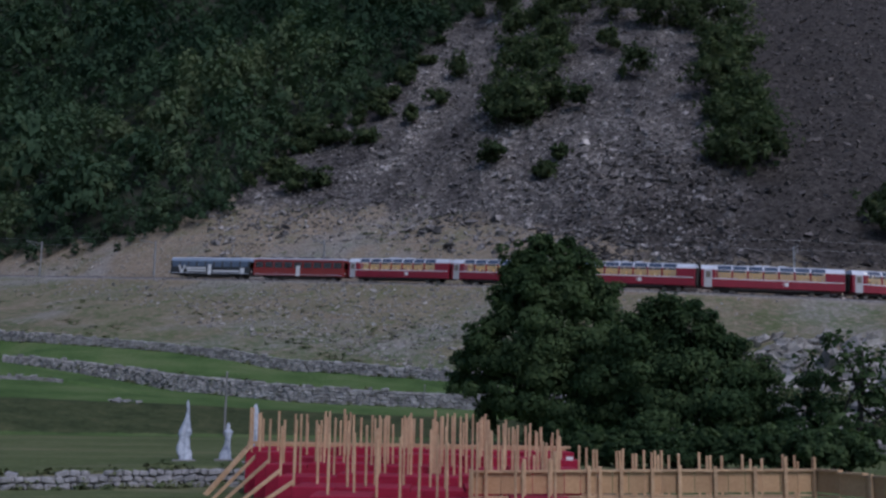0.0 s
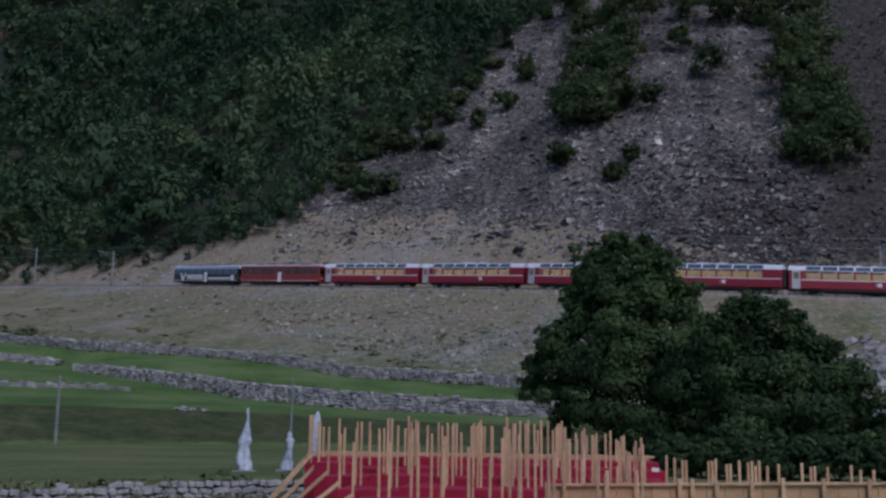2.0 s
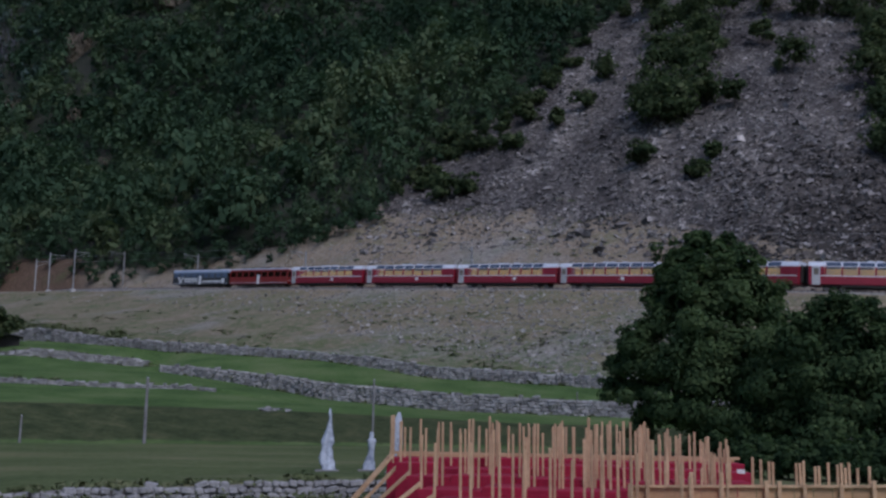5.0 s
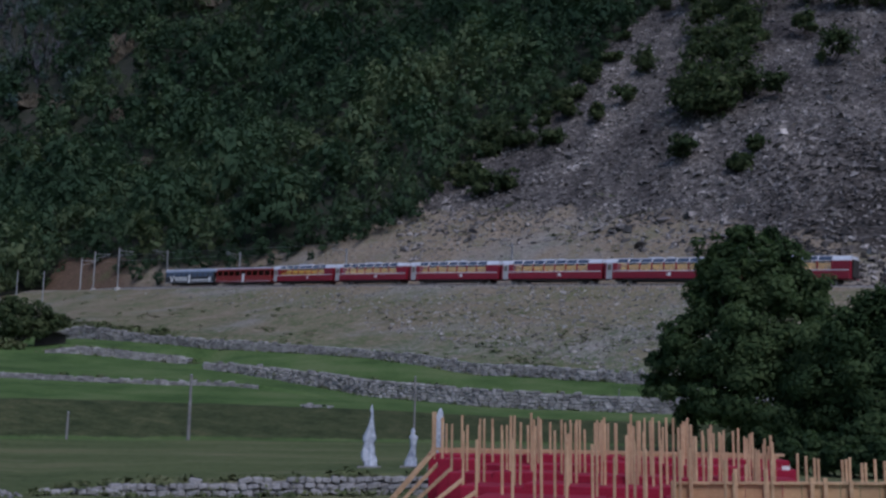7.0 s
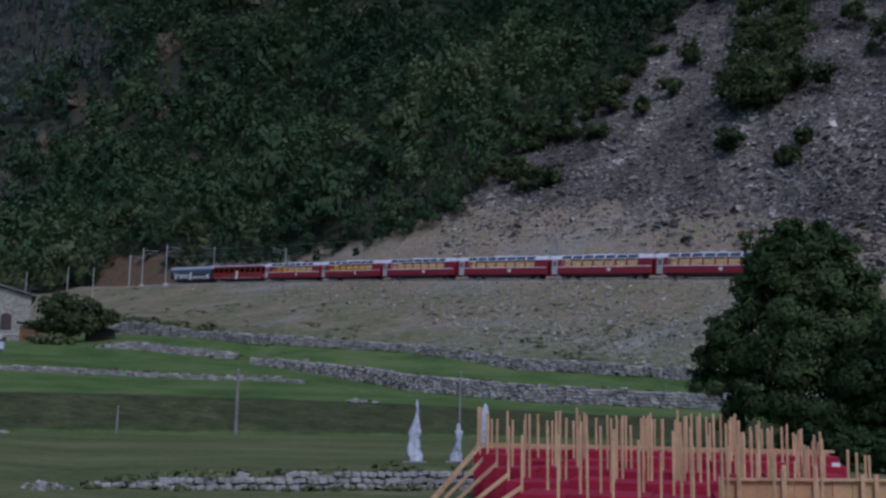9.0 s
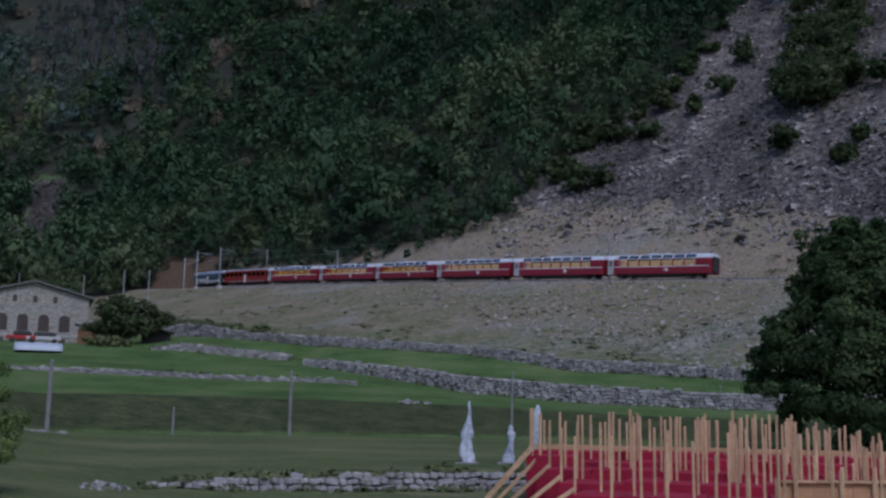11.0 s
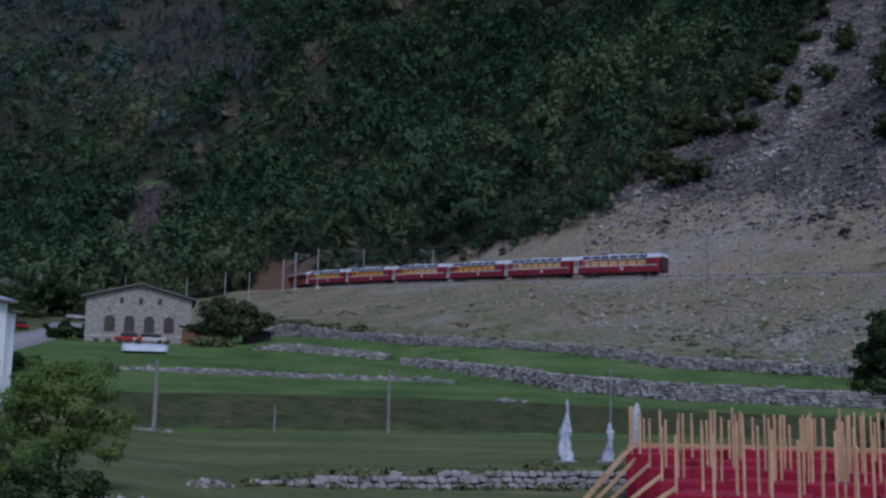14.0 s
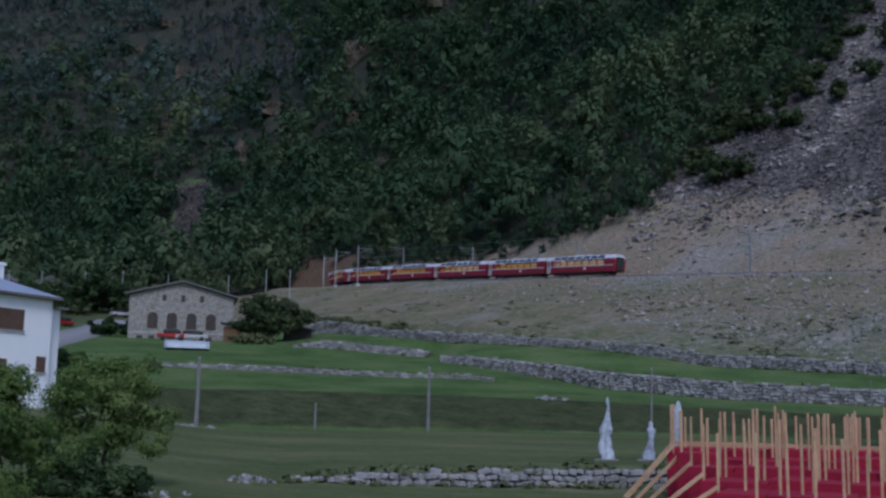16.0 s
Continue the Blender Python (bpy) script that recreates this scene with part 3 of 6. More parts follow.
def coach():
    """Panorama coach, 16.9 m: windows that curve up into the roof."""
    c = thing("panorama_coach", "red panorama coach with tall curved windows and pale roof", "railway coach", "red coaches of the train")
    L, W = 8.45, 1.33
    part("lower_body", boxes((-L, L, -W, W, 0.62, 1.72), bevel=0.06), M_COACH, c)
    part("skirt", boxes((-L + 3.6, L - 3.6, -W + 0.12, W - 0.12, 0.34, 0.62), bevel=0.04), M_UNDER, c)
    for sy in (-1, 1):
        part("stripe", boxes((-L + 0.1, L - 1.35, sy * (W + 0.004) - 0.008, sy * (W + 0.004) + 0.008, 1.58, 1.69)), M_WHITE, c, "thin white stripe")
        # windows: seven bays, then the solid end panel
        x0, bay = -L + 2.15, 1.84
        for k in range(7):
            a = x0 + k * bay
            bm = bmesh.new()
            prof = ((W - 0.03, 1.74), (W - 0.05, 2.55), (W - 0.10, 2.72))
            vs = [bm.verts.new((x, sy * yy, zz)) for yy, zz in prof for x in (a + 0.09, a + bay - 0.09)]
            for j in range(2):
                bm.faces.new((vs[2 * j], vs[2 * j + 1], vs[2 * j + 3], vs[2 * j + 2]))
            part("window", bm, M_GLASS, c)
            bm = bmesh.new()
            prof = ((W - 0.09, 2.76), (W - 0.24, 3.08), (W - 0.50, 3.30))
            vs = [bm.verts.new((x, sy * yy, zz)) for yy, zz in prof for x in (a + 0.09, a + bay - 0.09)]
            for j in range(2):
                bm.faces.new((vs[2 * j], vs[2 * j + 1], vs[2 * j + 3], vs[2 * j + 2]))
            part("roof_window", bm, M_SKYGLASS, c, "blue-tinted curved roof glass")
        for k in range(8):
            a = x0 + k * bay
            part("pillar", boxes((a - 0.1, a + 0.1, min(sy * (W - 0.1), sy * W), max(sy * (W - 0.1), sy * W), 1.72, 2.74)), M_COACH, c)
            bm = bmesh.new()
            for (ya, za), (yb, zb) in (((W - 0.07, 2.74), (W - 0.22, 3.09)), ((W - 0.22, 3.09), (W - 0.50, 3.33))):
                vs = [bm.verts.new((x, sy * yy, zz)) for yy, zz in ((ya, za), (yb, zb)) for x in (a - 0.1, a + 0.1)]
                bm.faces.new((vs[0], vs[1], vs[3], vs[2]))
            part("roof_rib", bm, M_ROOF, c)
        part("window_rail", boxes((x0, x0 + 7 * bay, min(sy * (W - 0.1), sy * (W - 0.04)), max(sy * (W - 0.1), sy * (W - 0.04)), 2.71, 2.78)), M_ROOF, c)
        d = part("door", boxes((L - 0.35 - 0.95, L - 0.35, sy * W - 0.03, sy * W + 0.03, 0.55, 2.72), bevel=0.02), M_DOOR, c, "pale grey door panel")
        part("door_window", boxes((L - 1.1, L - 0.55, sy * (W + 0.03) - 0.008, sy * (W + 0.03) + 0.008, 1.75, 2.5)), M_DARKGLASS, d)
        lg = part("emblem", boxes((-1.9, -1.45, sy * (W + 0.01) - 0.006, sy * (W + 0.01) + 0.006, 0.98, 1.42), (-1.3, -1.25, sy * (W + 0.01) - 0.006, sy * (W + 0.01) + 0.006, 1.0, 1.4)), M_WHITE, c, "small white emblem")
    for xa, xb in ((-L, -L + 2.05), (L - 1.7, L)):
        part("end_panel", boxes((xa, xb, -W + 0.02, W - 0.02, 1.70, 2.76), bevel=0.03), M_COACH, c)
        bm = bmesh.new()
        pr = ((W - 0.02, 2.74), (W - 0.22, 3.10), (W - 0.52, 3.35), (-W + 0.52, 3.35), (-W + 0.22, 3.10), (-W + 0.02, 2.74))
        rings = [[bm.verts.new((x, yy, zz)) for yy, zz in pr] for x in (xa, xb)]
        for j in range(5):
            bm.faces.new((rings[0][j], rings[0][j + 1], rings[1][j + 1], rings[1][j]))
        for r in rings:
            bm.faces.new(r)
        part("roof_end", bm, M_ROOF, c)
    part("roof", boxes((-L + 2.0, L - 1.65, -W + 0.50, W - 0.50, 3.28, 3.40), bevel=0.03), M_ROOF, c)
    for xa in (-1.6, 0.2, 1.2):
        part("roof_unit", boxes((xa, xa + 0.75, -0.55, 0.55, 3.39, 3.56), bevel=0.04), M_ROOF, c)
    inn = part("saloon", boxes((-L + 2.1, L - 1.8, -0.08, 0.08, 1.0, 2.6), (-L + 2.1, L - 1.8, -1.2, 1.2, 0.95, 1.05)), M_CREAM, c, "warm lit saloon inside")
    bm = bmesh.new()
    for k in range(14):
        for yy in (-1.15, 0.25):
            box(bm, -L + 2.25 + k * 0.92, -L + 2.5 + k * 0.92, yy, yy + 0.9, 1.05, 2.12)
    part("seats", bm, M_CREAM, inn, "pale yellow seat backs")
    part("ceiling_light", boxes((-L + 2.2, L - 1.9, -0.75, 0.75, 3.2, 3.25)), M_GLOW, inn)
    for sx in (-1, 1):
        part("gangway", boxes((sx * (L + 0.13) - 0.13, sx * (L + 0.13) + 0.13, -0.75, 0.75, 0.8, 2.9), bevel=0.05), M_UNDER, c, "black rubber gangway bellows")
        part("buffer", rods(((sx * L, 0, 0.75), (sx * (L + 0.25), 0, 0.75), 0.2), seg=10), M_UNDER, c)
    wheelset(c, (-5.6, 5.6))
    return c


def railcar(colour, label, dark):
    c = thing("motor_railcar", label, "railcar", "motor railcars of the train")
    L, W = 8.25, 1.32
    part("lower_body", boxes((-L, L, -W, W, 0.55, 1.75), bevel=0.08), colour, c)
    part("underframe", boxes((-L + 3.8, L - 3.8, -1.2, 1.2, 0.3, 0.6), bevel=0.05), M_UNDER, c)
    part("upper_body", boxes((-L, L, -W + 0.03, W - 0.03, 2.62, 2.95), bevel=0.04), M_BLUE if dark else colour, c)
    part("interior", boxes((-L + 0.4, L - 0.4, -W + 0.45, W - 0.45, 1.7, 2.66)), M_WOOD, c, "dim brown interior")
    xs = [-L + 0.25 + k * 1.78 for k in range(10)]
    for sy in (-1, 1):
        for k in range(9):
            a, b = xs[k], xs[k + 1]
            part("window", boxes((a + 0.14, b - 0.14, sy * (W - 0.04) - 0.01, sy * (W - 0.04) + 0.01, 1.76, 2.62)), M_SKYWINDOW if dark else M_DARKGLASS, c)
        for k in range(10):
            part("pillar", boxes((xs[k] - 0.15, xs[k] + 0.15, min(sy * W, sy * (W - 0.1)), max(sy * W, sy * (W - 0.1)), 1.7, 2.66)), colour, c)
        part("stripe", boxes((-L + 0.2, L - 0.2, sy * (W + 0.006) - 0.006, sy * (W + 0.006) + 0.006, 0.72, 0.78)), M_ROOF, c, "thin pale stripe")
        part("door", boxes((-0.45, 0.25, sy * W - 0.03, sy * W + 0.03, 0.5, 2.1), bevel=0.02), M_WHITE, c, "pale door panel")
        if dark:
            bm = bmesh.new()
            # large white letter on the flank, towards the front
            for (xa, za), (xb, zb) in (((6.4, 1.95), (5.75, 0.75)), ((5.1, 1.95), (5.75, 0.75))):
                q = Vector((xb - xa, 0, zb - za))
                bmesh.ops.create_cube(bm, size=1, matrix=Matrix.LocRotScale(((xa + xb) / 2, sy * (W + 0.012), (za + zb) / 2), Euler((0, math.atan2(q.x, q.z), 0)), (0.34, 0.02, q.length)))
            part("letter", bm, M_WHITE, c, "large white painted letter")
            part("lettering", boxes(*[(a, b, sy * (W + 0.012) - 0.008, sy * (W + 0.012) + 0.008, z, z + 0.27) for a, b, z in ((0.6, 4.8, 1.38), (0.6, 4.6, 0.98), (-6.2, -0.8, 0.95))]), M_WHITE, c, "bars of white lettering")
            part("panel", boxes((-7.2, -6.4, sy * (W + 0.01) - 0.008, sy * (W + 0.01) + 0.008, 0.75, 1.6)), M_WHITE, c, "white rear panel")
    part("roof", boxes((-L, L, -W + 0.1, W - 0.1, 2.93, 3.22), bevel=0.12), M_ROOF, c)
    for xa, xb in ((-5.4, -3.6), (-2.4, 0.6), (1.6, 3.2), (4.6, 5.6)):
        part("roof_equipment", boxes((xa, xb, -0.7, 0.7, 3.2, 3.46), bevel=0.05), M_UNDER, c)
    p = part("pantograph", rods(((-6.9, -0.5, 3.3), (-5.9, -0.4, 4.0), 0.04), ((-6.9, 0.5, 3.3), (-5.9, 0.4, 4.0), 0.04), ((-5.9, 0, 4.0), (-7.1, 0, 5.0), 0.04), ((-7.1, -0.8, 5.05), (-7.1, 0.8, 5.05), 0.05)), M_UNDER, c)
    for sx in (-1, 1):
        part("cab_front", boxes((sx * L - 0.06, sx * L + 0.06, -W + 0.1, W - 0.1, 1.7, 2.66), bevel=0.03), M_DARKGLASS, c, "dark cab windscreen")
        for yy in (-0.85, 0.85):
            part("headlight", rods(((sx * L, yy, 1.1), (sx * (L + 0.08), yy, 1.1), 0.13), seg=12), M_WHITE, c)
        part("coupler", rods(((sx * L, 0, 0.75), (sx * (L + 0.3), 0, 0.75), 0.18), seg=10), M_UNDER, c)
    wheelset(c, (-5.3, 5.3), 0.38)
    return c


lead = railcar(M_BLACK, "dark grey railcar with white lettering and a sky reflection coloured onto its windows", True)
second = railcar(M_LOCO, "orange-red railcar coupled behind the dark leading railcar", False)
first_coach = coach()
COACHES = [first_coach] + [copy_thing(first_coach, Matrix()) for _ in range(5)]
TRAIN = [(lead, 8.5), (second, 25.5)] + [(c, 34.2 + 8.7 + 17.4 * k) for k, c in enumerate(COACHES)]


# ---- dry stone walls ----
def stone_mesh(rng, name):
    bm = bmesh.new()
    bmesh.ops.create_cube(bm, size=1)
    bmesh.ops.bevel(bm, geom=bm.edges[:], offset=0.17, segments=1, affect="EDGES")
    for v in bm.verts:
        v.co += Vector([rng.uniform(-0.09, 0.09) for _ in range(3)])
    return finish(bm, name, M_STONE)


def stone_wall(name, k, az0, az1, course, length, label, singly=False, crest=0.12):
    """A wall that holds the step between levels k and k + 1 of the terraces."""
    rng = random.Random(k * 7 + int(az0))
    w = thing(name, label, "stone wall", kind="structure")
    az = np.arange(az0, az1 + 1e-6, 0.15)
    df, db = np.interp(az, _fine, LEVEL_D[k]), np.interp(az, _fine, LEVEL_D[k + 1])
    zf, zb = ground_z(az, df - 0.3) - 0.3, ground_z(az, db + 0.3) + crest - 0.08
    v = []
    for a, d0, d1, z0, z1 in zip(az, df, db, zf, zb):
        z1 = max(z1, z0 + 0.35)
        for dd, zz in ((d0 - 0.22, z0), (d0 - 0.02, z1 - 0.1), (d1 + 0.2, z1 - 0.1), (d1 + 0.3, z1 - 0.9)):
            x, y = polar(a, dd)
            v.append((x, y, zz))
    i = (np.arange(len(az) - 1)[:, None] * 4 + np.arange(3)[None, :]).ravel()
    part("core", fast_mesh("core", np.array(v), np.stack([i, i + 4, i + 5, i + 1], -1), M_MORTAR), None, w)
    kinds = [stone_mesh(rng, "stone") for _ in range(7)]
    tmpl = [(np.array([q.co[:] for q in me.vertices]), me) for me in kinds]
    x, y = polar(az, df)
    run = np.concatenate([[0], np.cumsum(np.hypot(np.diff(x), np.diff(y)))])
    allv, allf, base, count = [], [], 0, 0
    z_low, z_high = zf + 0.3, zb
    course_n = int(max(z_high - z_low) / course) + 2
    for j in range(course_n):
        s = -rng.random() * length
        while s < run[-1]:
            ln = length * rng.uniform(0.55, 1.6)
            q = s + ln / 2
            a = float(np.interp(q, run, az))
            zl, zh = float(np.interp(a, az, z_low)), float(np.interp(a, az, z_high))
            hgt = course * rng.uniform(0.8, 1.15)
            zc = zl + (j + 0.4) * course + rng.uniform(-0.03, 0.03)
            if zc + hgt * 0.3 < max(zh, zl + 0.3) + rng.uniform(-0.06, 0.12):
                lean = 0.2 * (zc - zl) / max(zh - zl, 0.3)
                d = float(np.interp(a, az, df)) - 0.2 + lean + rng.uniform(-0.05, 0.05)
                px, py = polar(a, d)
                m = Matrix.LocRotScale((px, py, zc), Euler((rng.uniform(-0.15, 0.15), rng.uniform(-0.16, 0.16) * (1.6 if singly else 1), math.radians(a) + rng.uniform(-0.15, 0.15))), (ln * 0.97, 0.42, hgt * rng.uniform(0.85, 1.05)))
                pick = rng.randrange(7)
                if singly and count < 300:
                    o = new("stone", tmpl[pick][1])
                    o.parent, o.matrix_basis = w, m
                    count += 1
                else:
                    mm = np.array(m)
                    allv.append(tmpl[pick][0] @ mm[:3, :3].T + mm[:3, 3])
                    f = [tuple(p.vertices) for p in tmpl[pick][1].polygons]
                    allf += [tuple(u + base for u in t) for t in f]
                    base += len(allv[-1])
            s += ln
    if allv:
        me = bpy.data.meshes.new("stones")
        me.from_pydata(np.concatenate(allv).tolist(), [], allf)
        me.materials.append(M_STONE)
        o = new("stones", me)
        o.parent = w
        tagged(o, kind="stuff")


stone_wall("wall_meadow", 3, 6.0, 29.4, 0.25, 0.38, "low rough dry stone wall across the green meadow", True)
stone_wall("wall_low_terrace", 7, 19.3, 36.6, 0.2, 0.5, "low dry stone terrace wall overgrown with grass", crest=0.05)
stone_wall("wall_mid_terrace", 9, -9.0, 21.9, 0.3, 0.6, "grey dry stone terrace wall with squared blocks", crest=0.15)
stone_wall("wall_side_terrace", 11, 22.7, 29.6, 0.27, 0.6, "short dry stone terrace wall below the embankment", crest=0.1)
stone_wall("wall_high_terrace", 13, -9.0, 30.0, 0.27, 0.6, "long dry stone wall at the foot of the embankment", crest=0.15)


# ---- trees ----
_cube = []
for ax in range(3):
    for sg in (-1, 1):
        for iu in range(2):
            for iv in range(2):
                q = []
                for du, dv in ((0, 0), (1, 0), (1, 1), (0, 1)):
                    p = [0, 0, 0]
                    p[ax], p[(ax + 1) % 3], p[(ax + 2) % 3] = sg, iu + du - 1, iv + dv - 1
                    p = np.array(p, float)
                    q.append(p / np.linalg.norm(p))
                _cube.append(q if sg > 0 else q[::-1])
CORE = np.array(_cube).reshape(-1, 3)


BLOCK = np.array([[c for c in q] for q in ([(-1, -1, -1), (-1, 1, -1), (1, 1, -1), (1, -1, -1)], [(-1, -1, 1), (1, -1, 1), (1, 1, 1), (-1, 1, 1)], [(-1, -1, -1), (1, -1, -1), (1, -1, 1), (-1, -1, 1)],
                  [(1, -1, -1), (1, 1, -1), (1, 1, 1), (1, -1, 1)], [(1, 1, -1), (-1, 1, -1), (-1, 1, 1), (1, 1, 1)], [(-1, 1, -1), (-1, -1, -1), (-1, -1, 1), (-1, 1, 1)])], float).reshape(-1, 3) * 0.5


SPRAY = {}


def crown(rng, lobes, n, size, core=0.25, squash=0.8, sub=6, whole=0.9):
    """Quads (n, 4, 3): leaf clumps over sprays that stand out from the lobes (x, y, z, r); the share core of them fills the inside."""
    L = np.array(lobes, float)
    sprays = []
    for x, y, z, r in L:
        for _ in range(sub):
            d = rng.normal(size=3)
            d[2] = d[2] * 0.8 + 0.35
            d /= np.linalg.norm(d)
            k = r * rng.uniform(0.26, 0.5)
            e = r * rng.uniform(0.6, 1.42)
            sprays.append((x + d[0] * e, y + d[1] * e, z + d[2] * e * squash, k))
    L2 = np.concatenate([L * np.array([1, 1, 1, 0.9]), np.array(sprays)])
    w = L2[:, 3] ** 2
    w[:len(L)] *= 0.35
    pick = rng.choice(len(L2), n, p=w / w.sum())
    SPRAY["tone"] = np.random.RandomState(n).rand(len(L2))[pick]
    dr = rng.normal(size=(n, 3))
    dr[:, 2] = dr[:, 2] * 0.9 + 0.3
    dr /= np.linalg.norm(dr, axis=1)[:, None]
    deep = rng.rand(n) < core
    pick[deep] = rng.choice(len(L), deep.sum(), p=L[:, 3] ** 2 / (L[:, 3] ** 2).sum())
    reach = np.where(deep, rng.uniform(0.15, 0.75, n), rng.uniform(0.55, 1.15, n))
    c = L2[pick, :3] + dr * (L2[pick, 3] * reach)[:, None] * np.array([1, 1, squash])
    mid = (L[:, :3] * w[:len(L), None]).sum(0) / w[:len(L)].sum() - np.array([0, 0, 1.0])
    out_way = c - mid
    out_way /= np.linalg.norm(out_way, axis=1)[:, None]
    nrm = dr * (1.3 - whole) + out_way * whole + rng.normal(size=(n, 3)) * 0.28 + np.array([0, 0, 0.3])
    nrm /= np.linalg.norm(nrm, axis=1)[:, None]
    soft = dr * (1.1 - whole) + out_way * whole + nrm * 0.3 + np.array([0, 0, 0.15])
    SPRAY["soft"] = soft / np.linalg.norm(soft, axis=1)[:, None]
    t = np.cross(nrm, rng.normal(size=(n, 3)))
    t /= np.linalg.norm(t, axis=1)[:, None]
    b = np.cross(nrm, t)
    s = (size * rng.uniform(0.5, 1.4, n) * np.where(deep, 1.9, 1.0))[:, None]
    k = rng.uniform(0.45, 0.8, n)[:, None]
    bend = nrm * s * 0.3
    return np.stack([c - t * s - bend, c - b * s * k, c + t * s - bend, c + b * s * k], 1)


def quads_mesh(name, q, material, tone=None, soft=None):
    """A mesh of loose quads; tone varies their colour, soft is the way that each leaf clump faces as a whole."""
    me = fast_mesh(name, q.reshape(-1, 3), np.arange(len(q) * 4).reshape(-1, 4), material)
    if tone is not None:
        me.attributes.new("tone", "FLOAT", "FACE").data.foreach_set("value", np.ascontiguousarray(np.broadcast_to(tone, len(q)), dtype=np.float32))
    if soft is not None:
        me.shade_smooth()
        me.normals_split_custom_set_from_vertices(np.repeat(soft, 4, 0).astype(np.float32))
    return me


def small_lobes(rng, h, w):
    out = []
    for _ in range(rng.randint(5, 8)):
        f = rng.uniform(0.3, 0.92)
        rad = w * (1 - abs(f - 0.5) * 1.1) * 0.5
        a = rng.uniform(0, 6.28)
        out.append((math.cos(a) * rad * rng.uniform(0.2, 0.8), math.sin(a) * rad * rng.uniform(0.2, 0.8), h * f, w * rng.uniform(0.24, 0.36)))
    return out


def limbs(bm, rng, base, top, r, tips, seg=7):
    """A tapered trunk in bent pieces with limbs towards the given tips."""
    pts = [Vector(base)]
    for k in range(1, 5):
        p = Vector(base).lerp(Vector(top), k / 4) + Vector((rng.uniform(-1, 1), rng.uniform(-1, 1), 0)) * r * 0.9
        pts.append(p)
    for k in range(4):
        rod(bm, pts[k], pts[k + 1], r * (1 - k * 0.2), r * (0.8 - k * 0.2), seg)
    for tip in tips:
        a = pts[rng.randint(1, 3)]
        mid = a.lerp(Vector(tip), 0.5) + Vector((rng.uniform(-.3, .3), rng.uniform(-.3, .3), rng.uniform(0, .5)))
        rod(bm, a, mid, r * 0.38, r * 0.25, 5)
        rod(bm, mid, Vector(tip), r * 0.25, r * 0.08, 5)


def tree(name, az, d, lobes, n, size, label, material, trunk_r, trunk_top, core=0.2, sink=0.0, group=""):
    p = spot(az, d)
    rng, r2 = np.random.RandomState(int(abs(az) * 13 + d)), random.Random(int(d * 3))
    ob = thing(name, label, "tree" if name.endswith("tree") else "shrub", group, at=Matrix.Translation(p - Vector((0, 0, sink))) @ Matrix.Rotation(math.radians(az), 4, "Z"))
    bm = bmesh.new()
    limbs(bm, r2, (0, 0, -0.4), trunk_top, trunk_r, [l[:3] for l in lobes])
    part("trunk", bm, M_BARK, ob)
    part("crown", quads_mesh("crown", crown(rng, lobes, n, size, core, sub=9, whole=0.4), material, r2.uniform(0.05, 0.3) + 0.75 * SPRAY["tone"], SPRAY["soft"]), None, ob)
    return ob


# local axes of a tree: x across the valley view to the right, y away from the meadow, z up
tree("oak_tree", -5.0, 74, [(0.3, 0, 14.0, 1.0), (1.5, 0.3, 13.6, 1.1), (-0.9, 0, 13.0, 1.2), (2.6, 0, 12.9, 1.1), (-1.9, 0.2, 12.1, 1.1), (0.5, -0.6, 12.2, 1.6), (3.6, 0.2, 11.9, 1.2), (2.0, -0.5, 11.4, 1.8), (4.4, 0, 10.6, 1.3), (-1.2, -0.6, 10.8, 1.6), (-2.5, 0, 10.2, 1.1),
     (0.6, -1, 9.8, 2.0), (2.9, -0.6, 9.4, 2.0), (-2.3, -0.5, 8.4, 1.7), (4.8, 0, 8.8, 1.5), (0, -1.5, 7.6, 2.4), (2.8, -1.4, 7.0, 2.6), (-3.7, 0, 7.0, 1.4), (-4.7, 0.2, 5.9, 1.0), (-2.4, -1.2, 5.8, 2.2), (-5.5, 0.2, 4.7, 0.8), (-4.0, -0.6, 4.2, 1.5), (0.4, -2, 4.6, 2.8), (3.8, -1.2, 4.4, 2.8), (-2.6, -1.4, 2.8, 1.8),
     (1, -2, 2.0, 2.5), (3.5, -1.5, 1.6, 2.5), (-1, 2, 9.5, 2.1), (1.5, 2.5, 6, 2.6), (-3.2, -0.6, 1.4, 1.1)],
     62000, 0.145, "large dark green oak with a broad uneven crown", M_LEAF, 0.5, (0, 0, 9.5))
